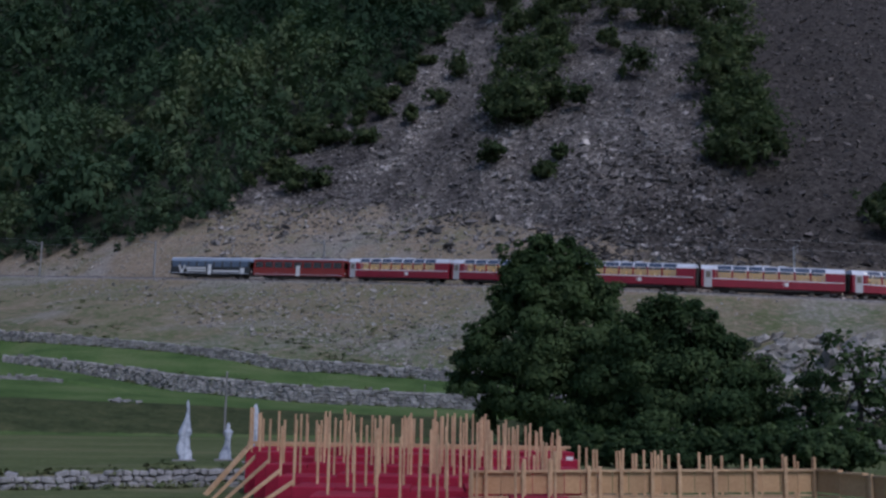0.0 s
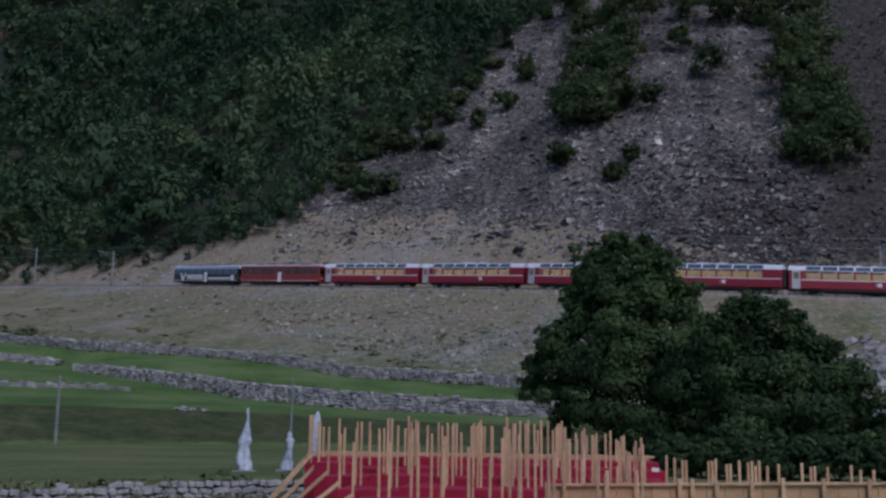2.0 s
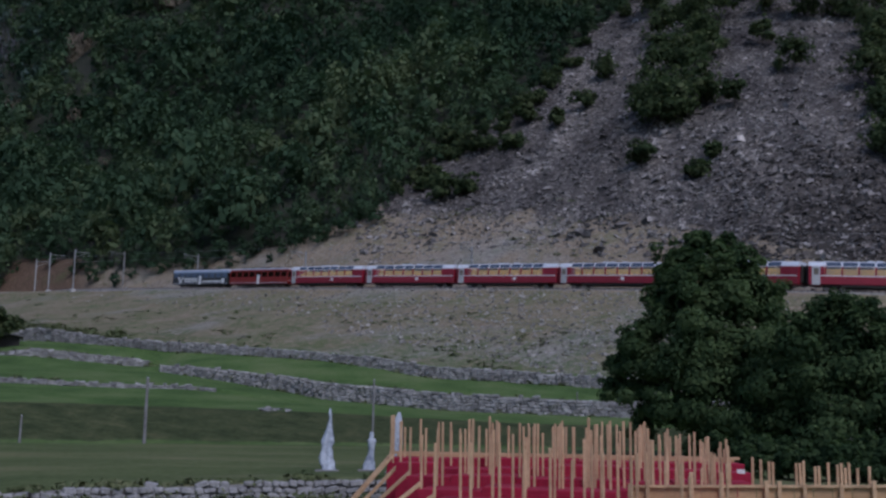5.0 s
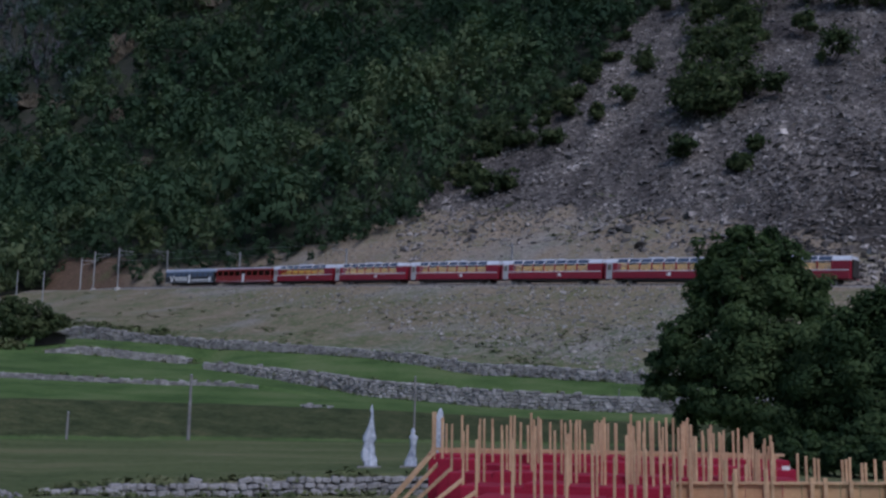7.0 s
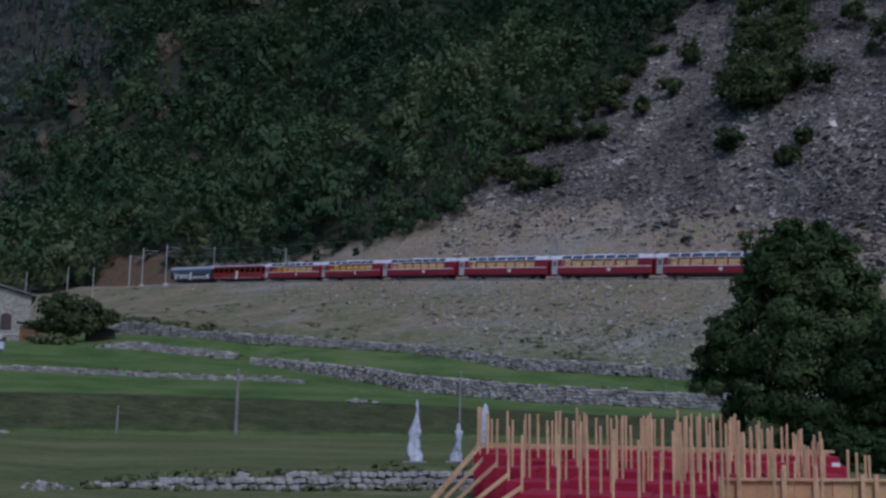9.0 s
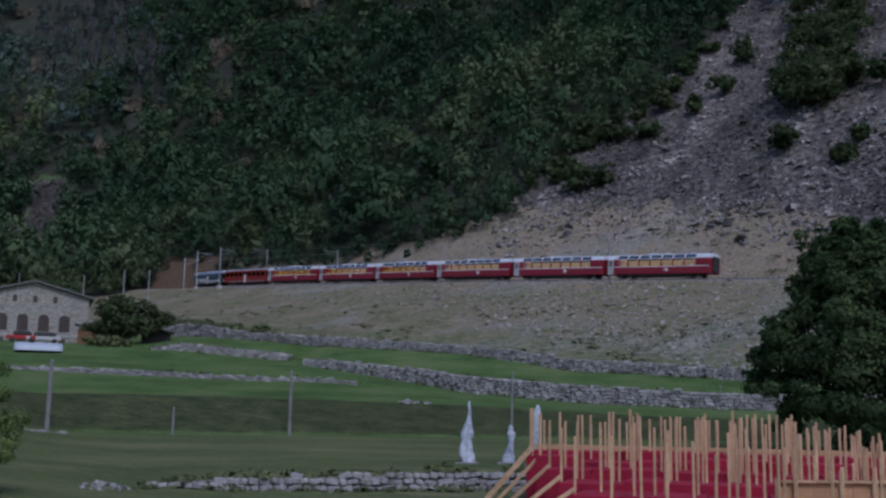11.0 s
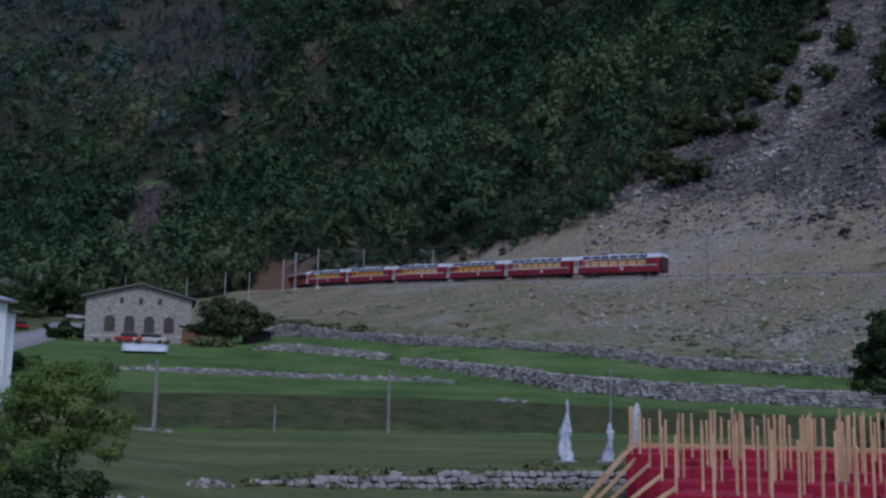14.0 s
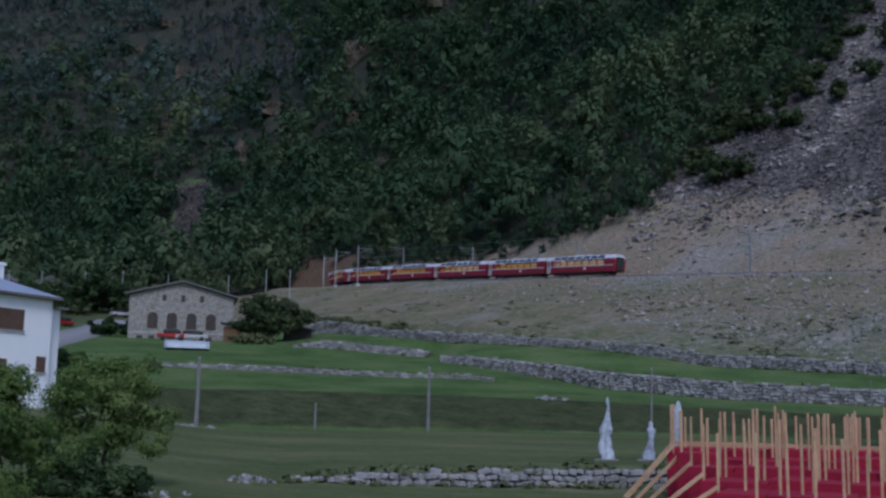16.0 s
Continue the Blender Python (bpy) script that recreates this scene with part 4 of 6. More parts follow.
tree("oak_tree", -12.6, 70, [(-1.6, 0.8, 7.4, 1.8), (-2.8, 1, 5.6, 2.2), (1.2, 1, 6.3, 2.0), (-0.6, 0, 9.5, 1.0), (0.5, 0, 8.9, 1.2), (1.6, 0, 7.9, 1.3), (2.8, 0, 6.6, 1.4), (3.9, 0, 5.2, 1.4), (4.8, 0, 4.0, 1.3), (-2.3, 0, 8.3, 1.2), (-3.5, 0.3, 7.2, 1.3), (-4.6, 0, 5.4, 2.0), (-5.6, 0, 4.0, 2.0), (-3.2, 0, 7.0, 1.5),
     (4.7, 0, 2.8, 1.5), (-1.4, 0, 8.9, 1.2), (-0.2, 0, 8.4, 1.3), (1.2, 0, 7.0, 1.6), (-2.8, 0, 6.4, 1.9), (2.4, 0, 5.3, 1.9), (-0.8, -1, 5.0, 2.6), (3.3, -0.5, 3.6, 2.0), (1.6, -1.5, 3.0, 2.6), (-3.8, -1, 3.8, 2.5), (-2, -1.6, 1.8, 2.5), (2.5, -1.5, 0.9, 2.1), (4.4, 0, 1.4, 1.6), (5.6, 0.2, 1.2, 1.4), (5.2, 0, 2.5, 1.2), (6.3, 0.3, 0.3, 1.2), (0, 2, 5, 2.6), (-5, 0, 2, 2.3)],
     52000, 0.145, "dark green round-crowned tree behind the timber stage", M_LEAF, 0.4, (0, 0, 5.5))
tree("oak_tree", -21.5, 66, [(-1.0, 0, 6.6, 0.9), (0.6, 0.2, 5.6, 1.2), (-1.6, 0, 4.4, 1.3), (0.6, -.3, 3.6, 1.5), (-1.2, -.3, 1.9, 1.9), (1.2, 0, 1.2, 1.6), (2.4, 0, 4.4, 1.2)],
     1700, 0.19, "thin-crowned dark tree with bare dark limbs", M_LEAF, 0.28, (0.3, 0, 6.2), core=0.08)
tree("oak_tree", -19.0, 68, [(-0.2, 0, 5.8, 0.6), (0.2, 0, 4.4, 1.0), (-0.5, 0, 3.2, 1.3), (0.3, -.2, 2.0, 1.7), (-1, 0, 0.9, 1.7), (1.4, 0, 0.8, 1.5)],
     1500, 0.18, "small dark tree with a sparse leaning top", M_LEAF, 0.2, (0.2, 0, 5.0), core=0.12)
for az_, d_, h_ in ((-18.0, 104, 2.6), (-16.4, 110, 2.2), (-20.5, 100, 2.8), (-23.0, 96, 3.2), (-25.5, 90, 3.4), (-22.0, 84, 2.4), (-15.0, 96, 2.4), (-27.5, 100, 4)):
    tree("bush", az_, d_, [(0, 0, h_ * 0.5, h_ * 0.5), (h_ * 0.5, 0, h_ * 0.4, h_ * 0.42), (-h_ * 0.5, 0, h_ * 0.4, h_ * 0.45)], 1100, 0.2, "brownish green bush among pale boulders", M_HERB, 0.08, (0, 0, h_ * 0.4), group="bushes at the embankment foot")
for az_, d_, h_ in ((-7.2, 63, 1.5), (-9.8, 64, 1.7), (-12.4, 62, 1.6), (-15.0, 61, 1.6), (-17.4, 60, 1.8), (-19.8, 59, 1.8), (-9.0, 51, 1.3), (-11.4, 50, 1.4), (-13.6, 51, 1.4), (-15.8, 50, 1.5), (-18.0, 50, 1.5), (-20.4, 49, 1.6)):
    tree("elder_shrub", az_, d_, [(0, 0, h_ * 0.5, h_ * 0.6), (1.3, 0, h_ * 0.45, h_ * 0.5), (-1.2, 0, h_ * 0.5, h_ * 0.55), (0.4, 0.6, h_ * 0.8, h_ * 0.45)], 3600, 0.13, "dark undergrowth shrub below the oaks behind the stage", M_LEAF, 0.06, (0, 0, h_ * 0.5), group="undergrowth behind the stage")
tree("garden_tree", 38.7, 38, [(-0.3, 0, 3.5, 0.9), (0.8, 0.1, 3.1, 0.9), (-1.2, 0, 2.7, 0.9), (1.4, -.2, 2.1, 0.9), (0.2, -.4, 2.5, 1.1), (-1.0, -.2, 1.7, 0.8), (0.8, -.3, 1.5, 0.8), (-0.2, -.6, 1.3, 0.7)],
     17000, 0.055, "small yellow-green fruit tree with forked trunk", M_BRIGHT, 0.12, (0.2, 0, 2.4), core=0.08)
tree("garden_tree", 44.5, 27, [(-0.3, 0, 3.3, 0.7), (0.6, 0.1, 2.7, 0.6), (-1.2, 0, 2.8, 1.2), (0.3, -.3, 2.2, 1.1), (1.1, 0, 1.6, 0.8), (-0.4, -.4, 1.1, 1.1), (0.8, -.3, 0.5, 0.9)],
     18000, 0.052, "leafy yellow-green garden tree by the meadow", M_BRIGHT, 0.12, (0, 0, 2.6), core=0.15)
tree("elder_shrub", 39.8, 33, [(0, 0, 0.7, 0.8), (0.9, 0, 0.5, 0.7), (-0.8, 0, 0.9, 0.8), (1.7, 0, 0.3, 0.5)], 7000, 0.065, "dark low garden shrub under the fruit trees", M_LEAF, 0.06, (0, 0, 0.7), core=0.15)
tree("garden_tree", 30.7, 158, [(-2.4, 0, 4.2, 2.3), (0.3, 0, 4.8, 2.2), (-0.6, -1, 2.6, 2.6), (2.9, 0, 4.2, 1.5), (4.2, 0, 3.4, 1.5), (2.2, -.5, 2.2, 1.7), (-3.4, 0, 1.8, 1.8)],
     6000, 0.24, "dark bushy tree beside the stone barn", M_SCRUB, 0.3, (0, 0, 4.0))


OUTCROPS = ((26.9, 18.0, 10, 15), (36.7, 19.0, 11, 6), (38.2, 17.6, 9, 4), (31.1, 15.2, 11, 6), (32.5, 12.9, 7, 9), (36.6, 14.0, 6, 6), (25.4, 12.5, 5, 5), (35.9, 16.6, 7, 8), (22.4, 20.8, 14, 5), (26.9, 14.9, 5, 5), (29.9, 15.2, 6, 5), (41.0, 15.5, 8, 6))



def bare(az, el):
    """Open patches in the woods: a small scree and the rock steps."""
    if 6.6 < el < 11.6 and abs(az - (34.9 + (11.4 - el) * 0.15)) < 0.85 + 0.35 * math.sin(el * 3.1) + 0.12 * (11.6 - el):
        return True
    if abs(el - 10.9 + (az - 40.1) * 0.42) < 0.35 and abs(az - 40.1) < 1.1:
        return True
    return any(abs(az - a) < 0.055 * w and -1.5 < el - e < 0.7 for a, e, w, h in OUTCROPS)


tree("garden_tree", 39.6, 232, [(0, 0, 5, 3), (3, 0, 4, 2.6), (-3, 0, 3.6, 2.6), (5.5, 0, 3, 2.2)], 2600, 0.4, "dark bushy tree behind the barn yard", M_LEAF, 0.3, (0, 0, 4))
tree("garden_tree", 42.2, 215, [(0, 0, 5, 3), (3, 0, 4, 2.6), (-3, 0, 3.6, 2.6)], 2600, 0.4, "dark bushy tree along the village road", M_LEAF, 0.3, (0, 0, 4))
tree("garden_tree", 44.5, 220, [(0, 0, 6, 3), (3, 0, 4, 2.6), (-3, 0, 3.6, 2.6)], 2600, 0.4, "dark leafy tree beside the village houses", M_LEAF, 0.3, (0, 0, 4))
tree("elder_shrub", 40.6, 92, [(0, 0, 1.5, 1.5), (1.6, 0, 1.2, 1.2), (-1.4, 0, 1.6, 1.4)], 3200, 0.2, "dark shrub against the white house", M_LEAF, 0.1, (0, 0, 1.4))
tree("elder_shrub", 38.6, 172, [(0, 0, 1.2, 1.4), (2, 0, 1.0, 1.2), (-2, 0, 1.0, 1.2)], 1500, 0.3, "low dark hedge shrub beside the barn", M_LEAF, 0.1, (0, 0, 1.2))
for az_, d_, h_ in ((36.9, 222, 3.2), (37.6, 230, 4.0), (38.8, 238, 4.6), (40.5, 240, 5.0), (41.3, 232, 4.4), (42.6, 236, 5.0), (41.6, 206, 2.2), (40.2, 226, 2.6)):
    tree("elder_shrub", az_, d_, [(0, 0, h_ * 0.5, h_ * 0.5), (h_ * 0.6, 0, h_ * 0.42, h_ * 0.42), (-h_ * 0.6, 0, h_ * 0.4, h_ * 0.45)], 1300, 0.3, "dark leafy shrub above the village road", M_SCRUB, 0.1, (0, 0, h_ * 0.4), group="shrubs above the village road")
tree("elder_shrub", 31.9, 150, [(0, 0, 0.7, 0.9), (1.6, 0, 0.6, 0.8), (-1.6, 0, 0.6, 0.8), (3, 0, .5, .7)], 1500, 0.22, "low green shrubs below the wooden shed", M_HERB, 0.06, (0, 0, 0.7))


def wood_tree(rng, r2, h, w, n, size):
    """Leaf quads and their tones for a broadleaf tree of the hillside woods."""
    lobes = [(0, 0, h * 0.62, w * 0.36)]
    for _ in range(r2.randint(6, 8)):
        f, a = r2.uniform(0.28, 0.9), r2.uniform(0, 6.28)
        rad = w * 0.36 * (1 - abs(f - 0.5) * 1.3)
        lobes.append((math.cos(a) * rad, math.sin(a) * rad, h * f, w * r2.uniform(0.16, 0.25)))
    q = crown(rng, lobes, n, size, 0.1, 0.85, 4, 0.75)
    return q, 0.14 * SPRAY["tone"], SPRAY["soft"]


def bare_tree(rng, h):
    """A thin dead tree: a stem of narrow upright pieces with short twigs."""
    out = []
    for k in range(26):
        f = rng.uniform(0.1, 1)
        a, r = rng.uniform(0, 6.28), rng.uniform(0, 1) * (1.05 - f) * h * 0.11
        wd, ln = rng.uniform(0.05, 0.16), rng.uniform(0.5, 1.5) * (0.6 + (1 - f))
        c, t = np.array([math.cos(a) * r, math.sin(a) * r, f * h]), np.array([math.sin(a), -math.cos(a), 0]) * wd
        up = np.array([math.cos(a) * 0.25, math.sin(a) * 0.25, 1.0]) * ln * 0.5
        out.append([c - t - up, c + t - up, c + t * 0.5 + up, c - t * 0.5 + up])
    for a in (0, 2.1, 4.2):
        t = np.array([math.cos(a), math.sin(a), 0]) * 0.12
        out.append([-t, t, t * 0.2 + np.array([0, 0, h]), -t * 0.2 + np.array([0, 0, h])])
    q = np.array(out)
    return q, np.full(len(q), 0.15), np.tile(np.array([0.0, -0.8, 0.6]), (len(q), 1))


def forest():
    rng, r2 = np.random.RandomState(5), random.Random(5)
    near, far = [], []
    for _ in range(14):
        h = r2.uniform(6.5, 9.5)
        near.append(wood_tree(rng, r2, h, h * r2.uniform(0.75, 1.0), 300, 0.36))
        far.append(wood_tree(rng, r2, h, h * r2.uniform(0.75, 1.0), 180, 0.48))
    dead = [bare_tree(rng, r2.uniform(7, 11)) for _ in range(6)]
    green, upper, grey = ([], [], []), ([], [], []), ([], [], [])

    def put(store, kind, x, y, z, s, tall, tone):
        q, spray, soft = kind
        turn = np.array(Matrix.Rotation(r2.uniform(0, 6.28), 3, "Z"))
        m = turn * s
        m[2] *= tall
        store[0].append(q @ m.T + np.array([x, y, z - 0.7 * s]))
        store[1].append(np.clip(spray + tone, 0, 1))
        store[2].append(soft @ turn.T if store is not grey else soft)

    taken = {}
    count = 60000
    AZ, U = np.random.RandomState(8).uniform(-10, 51, count), np.random.RandomState(9).rand(count)
    DD = wood_edge(AZ) + 0.5 + np.interp(AZ, (0, 28, 36, 50), (330, 330, 560, 620)) * U
    XX, YY = polar(AZ, DD)
    ZZ = ground_z(AZ, DD)
    EL = np.degrees(np.arctan2(ZZ - EYE, DD))
    EDGE = wood_edge(AZ)
    DEAD, OPEN, KIND = vnoise(XX * 0.03, YY * 0.03), vnoise(XX * 0.045 + 70, YY * 0.045), fbm(XX * 0.02 + 5, YY * 0.02, 3)
    for az, d, x, y, z, el, edge, dv, ov, kv in zip(AZ, DD, XX, YY, ZZ, EL, EDGE, DEAD, OPEN, KIND):
        if el > 23.5 or bare(az, el) or (ov > 0.9 and d > edge + 12):
            continue
        gap = 3.6 + 2.8 * r2.random() ** 1.5 + max(0, d - 330) * 0.003
        if d < edge + 8:
            gap *= 0.7
        key = (int(x // 8), int(y // 8))
        if any((q[0] - x) ** 2 + (q[1] - y) ** 2 < gap * gap for i in (-1, 0, 1) for j in (-1, 0, 1) for q in taken.get((key[0] + i, key[1] + j), ())):
            continue
        taken.setdefault(key, []).append((x, y))
        s = min(1.9, r2.lognormvariate(-0.04, 0.33)) * (0.6 if d < edge + 5 else 1.0)
        tone = min(0.85, max(0.0, 0.34 + 1.3 * kv + r2.choice((-0.25, -0.15, 0, 0.1, 0.25)) + r2.uniform(-0.1, 0.1)))
        if el > 15.8 and (30 < az < 36.5 and dv > 0.42 or az >= 36.5 and dv > 0.66):
            for _ in range(3):
                put(grey, dead[r2.randrange(6)], x + r2.uniform(-2, 2), y + r2.uniform(-2, 2), z, s, r2.uniform(0.8, 1.2), r2.random() * 0.6)
            if r2.random() < 0.25:
                continue
            s *= 0.6
        # leaves with the haze colour take over with height, towards the left
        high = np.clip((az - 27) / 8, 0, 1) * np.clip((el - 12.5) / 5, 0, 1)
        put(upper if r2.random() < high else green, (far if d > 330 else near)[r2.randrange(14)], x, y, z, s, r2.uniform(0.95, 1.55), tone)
    # scrub along the lower edge of the woods
    for az in np.arange(-4, 29, 0.36):
        az = az + r2.uniform(-0.15, 0.15)
        d = float(wood_edge(az)) + r2.uniform(-2.5, 4)
        x, y = polar(az, d)
        put(green, far[r2.randrange(14)], x, y, float(ground_z(az, d)), r2.uniform(0.25, 0.6), 1.0, r2.uniform(0, 0.5))
    for name, store, mat, label in (("hillside_woods", green, M_WOODS, "dense dark green broadleaf woods covering the steep hillside"), ("hazed_woods", upper, M_HAZEWOODS, "green woods high on the hillside with blue haze in the leaf colour"),
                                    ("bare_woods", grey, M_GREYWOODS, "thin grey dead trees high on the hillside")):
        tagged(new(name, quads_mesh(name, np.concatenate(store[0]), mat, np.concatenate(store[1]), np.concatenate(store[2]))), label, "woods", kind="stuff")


def outcrop(az, el, w, h):
    """A broken rock face that steps out of the hillside."""
    rng = random.Random(int(az * 10))
    tr = float(np.interp(az, _fine, LEVEL_D[15])) + 2.7
    p = spot(az, tr + past_track(az, el))
    bm = bmesh.new()
    bmesh.ops.create_cube(bm, size=1)
    bmesh.ops.subdivide_edges(bm, edges=bm.edges[:], cuts=15, use_grid_fill=True)
    for v in bm.verts:
        u = v.co.copy()
        c = Vector((u.x * w * (1.0 - 0.25 * abs(u.z)), u.y * 8, u.z * h))
        # upright cracks, ledges and a ragged crest
        crack = noise.noise(Vector((c.x * 0.55 + az, 3.1, c.z * 0.12))) * 2.4 + noise.noise(Vector((c.x * 1.3, az, c.z * 0.3))) * 1.1
        ledge = 0.9 * math.floor(c.z / 2.6 + noise.noise(Vector((c.x * 0.3, 0, az))) * 1.5)
        c.y += crack + ledge * 0.55
        c.x += noise.noise(Vector((c.z * 0.35, az, 1.0))) * 1.3
        c.z += (u.z + 0.5) * noise.noise(Vector((c.x * 0.4, az, 5.0))) * h * 0.14
        v.co = c + noise.noise_vector(c * 0.9) * 0.35
    ob = new("rock_outcrop", finish(bm, "rock_outcrop", M_CLIFF))
    ob.matrix_basis = Matrix.Translation(p) @ Matrix.Rotation(math.radians(az), 4, "Z")
    tagged(ob, "brown-grey broken rock outcrop among the hillside trees", "rock", "rock outcrops in the woods")



# ---- shrubs that grow on the scree ----
def shrub(az, past, h, w, label="small dark green bush growing on the grey scree", n=850):
    d = float(np.interp(az, _fine, LEVEL_D[15])) + 2.7 + past
    r2 = random.Random(int(az * 31 + past))
    tree("bush", az, d, small_lobes(r2, h * 1.45, w * 1.8), n, 0.36, label, M_SCRUB, 0.1, (0, 0, h * 0.5), 0.25, group="bushes on the scree")


def past_track(az, el):
    """How far past the track the hillside rises to an elevation."""
    tr = float(np.interp(az, _fine, LEVEL_D[15])) + 2.7
    q = np.arange(3, 430, 1.0)
    e = np.degrees(np.arctan2(ground_z(np.full(q.shape, az), tr + q) - EYE, tr + q))
    return float(q[np.argmax(e > el)]) if (e > el).any() else 300.0


for az_, el_, h_, w_ in ((8.0, 11.6, 3.0, 3.4), (6.9, 12.0, 2.4, 3.2), (-2.5, 13.4, 3.4, 3.0), (-5.2, 12.6, 2.8, 2.6), (-7.3, 16.1, 4.0, 2.6), (-10.2, 17.6, 5.0, 4.2), (-8.8, 19.0, 4.0, 3.6), (0.4, 16.4, 2.0, 3.0),
                          (-0.7, 17.9, 3.4, 3.4), (1.8, 15.6, 2.0, 2.6), (4.3, 14.3, 2.0, 3.4), (5.8, 14.2, 3.6, 3.6), (7.2, 14.0, 4.0, 4.0), (3.4, 15.6, 2.4, 3.0), (-6.1, 13.6, 1.6, 2.0),
                          (-3.4, 15.4, 6.5, 5.0), (-4.4, 15.2, 6.0, 5.0), (-5.4, 16.2, 6.5, 5.0), (-3.2, 17.0, 6.5, 5.0), (-4.6, 17.6, 7.0, 5.5), (-5.6, 18.6, 7.0, 5.5), (-3.6, 19.4, 7.0, 5.5), (-5.0, 20.0, 7.0, 5.5), (-6.5, 20.2, 7.0, 5.0), (-3.0, 20.6, 7, 5.5),
                          (-15.6, 12.6, 5.0, 5.2), (-16.6, 13.0, 5.2, 5.4), (-15.4, 14.2, 5.6, 5.4), (-16.2, 15.4, 6.0, 5.4), (-15.0, 16.4, 6.0, 5.6), (-15.8, 17.6, 6.0, 5.6), (-14.4, 18.2, 6.0, 5.6), (-15.6, 19.4, 6.5, 6.0), (-14.2, 20.0, 6.5, 6.0), (-13.0, 20.4, 6.5, 6.0), (-11.8, 20.2, 6.5, 6.0), (-10.6, 20.4, 6.5, 5.6), (-9.2, 20.6, 6.5, 5.6),
                          (-22.6, 9.6, 4.5, 4.5), (-24.0, 10.4, 5.0, 5.0), (-23.2, 8.6, 4.0, 4.5), (-18.0, 21.2, 6.5, 6.0), (-19.6, 21.2, 6.5, 6.0)):
    shrub(az_, past_track(az_, el_), h_, w_)
_r = random.Random(77)
for k_ in range(46):
    if k_ < 18:
        el_ = 15.0 + 7.2 * _r.random()
        az_ = -4.2 - 0.12 * (el_ - 15) + _r.uniform(-1.5, 1.5)
    elif k_ < 34:
        el_ = 13.0 + 9 * _r.random()
        az_ = -15.8 + 0.22 * (el_ - 13) + _r.uniform(-1.2, 1.2)
    else:
        el_, az_ = _r.uniform(19.8, 22), _r.uniform(-13.5, -6.5)
    shrub(az_, past_track(az_, el_), _r.uniform(3.6, 5.4), _r.uniform(3.4, 4.8), "leafy green bush in a strip along the scree", 800)
for k_ in range(26):
    az_ = _r.uniform(-2.0, 10.5)
    tr_ = float(np.interp(az_, _fine, LEVEL_D[15])) + 2.7
    shrub(az_, float(wood_edge(az_)) - _r.uniform(1, 9) - tr_, _r.uniform(1.0, 2.2), _r.uniform(1.2, 2.6), "small green bush at the edge of the woods", 420)
forest()
for az_, el_, w_, h_ in OUTCROPS:
    outcrop(az_, el_, w_, h_)


# ---- loose rock ----
def rocks(name, label, count, region, size, seed, material, shape=None):
    rng, r2 = np.random.RandomState(seed), random.Random(seed)
    shape = BLOCK if shape is None else shape
    kinds = []
    for _ in range(10):
        p = shape.copy()
        key = {}
        for i, v in enumerate(np.round(shape, 3)):
            key.setdefault(tuple(v), []).append(i)
        for idx in key.values():
            p[idx] = p[idx[0]] * (1 + 0.2 * rng.normal()) + rng.normal(size=3) * 0.16
        kinds.append(p)
    out = []
    for _ in range(count):
        az, past, k = region(r2)
        d = float(np.interp(az, _fine, LEVEL_D[15])) + 2.7 + past
        s = size * k * min(2.6, r2.lognormvariate(0, 0.5))
        m = np.array(Euler((r2.uniform(-0.6, 0.6), r2.uniform(-0.6, 0.6), r2.uniform(0, 6.28))).to_matrix()) @ np.diag([s, s * r2.uniform(0.5, 0.9), s * r2.uniform(0.3, 0.7)])
        out.append((kinds[r2.randrange(10)] @ m.T, az, d))
    A, D = np.array([o[1] for o in out]), np.array([o[2] for o in out])
    X, Y = polar(A, D)
    Z = ground_z(A, D)
    q = np.stack([o[0] for o in out]) + np.stack([X, Y, Z], -1)[:, None, :]
    tagged(new(name, quads_mesh(name, q.reshape(-1, 4, 3), material)), label, "rocks", kind="stuff")


def scree_place(r):
    while True:
        az = r.uniform(-15.6, 12.5)
        past = 6 + 190 * r.random() ** 1.3
        if past < np.interp(az, WOOD_B, WOOD_D) + 4 and past > np.interp(az, (-40, -12, -4, 4, 11, 14), (3, 6, 20, 30, 22, 20)) * r.uniform(0.6, 1.1):
            # the coarse dark blocks take the place of the grey stones there
            if az < -8 and past < 45 and r.random() < 0.6:
                continue
            return az, past, 1.0


def dark_place(r):
    if r.random() < 0.3:
        return -15 + 8.5 * r.random() ** 1.4, 5 + 42 * r.random(), 1.0
    return r.uniform(-29, -14.8), 5 + 170 * r.random() ** 1.2, 1.0


def wood_scree(r):
    el = r.uniform(8.2, 11.6)
    az = 34.9 + (11.4 - el) * 0.15 + r.gauss(0, 0.42)
    return az, past_track(az, el), 1.0


def bank_place(r):
    az = min(max(r.gauss(4, 9), -24), 30)
    return az, -r.uniform(3, 40) * (0.9 if az < 14 else 0.7), 1.0


def cut_place(r):
    while True:
        az, past = r.uniform(-5, 24), r.uniform(3.5, 34)
        if past < np.interp(az, WOOD_B, WOOD_D) - 1:
            return az, past, 1.0


rocks("scree", "angular grey scree boulders strewn down the slope", 2500, scree_place, 0.42, 3, M_SCREE, CORE)
rocks("fine_scree", "smaller angular stones between the scree boulders", 16000, scree_place, 0.31, 13, M_SCREE)
rocks("slabs", "broad flat slabs of pale rock lying on the scree", 1500, scree_place, 0.6, 14, M_SCREE)
rocks("dark_scree", "dark brownish scree blocks beside the tree strip", 9000, dark_place, 0.42, 15, M_DARKROCK)
def foot_place(r):
    az = r.uniform(-30, -12)
    return az, r.uniform(72, 122) - float(np.interp(az, _fine, LEVEL_D[15])), 1.0 + 1.2 * r.random()


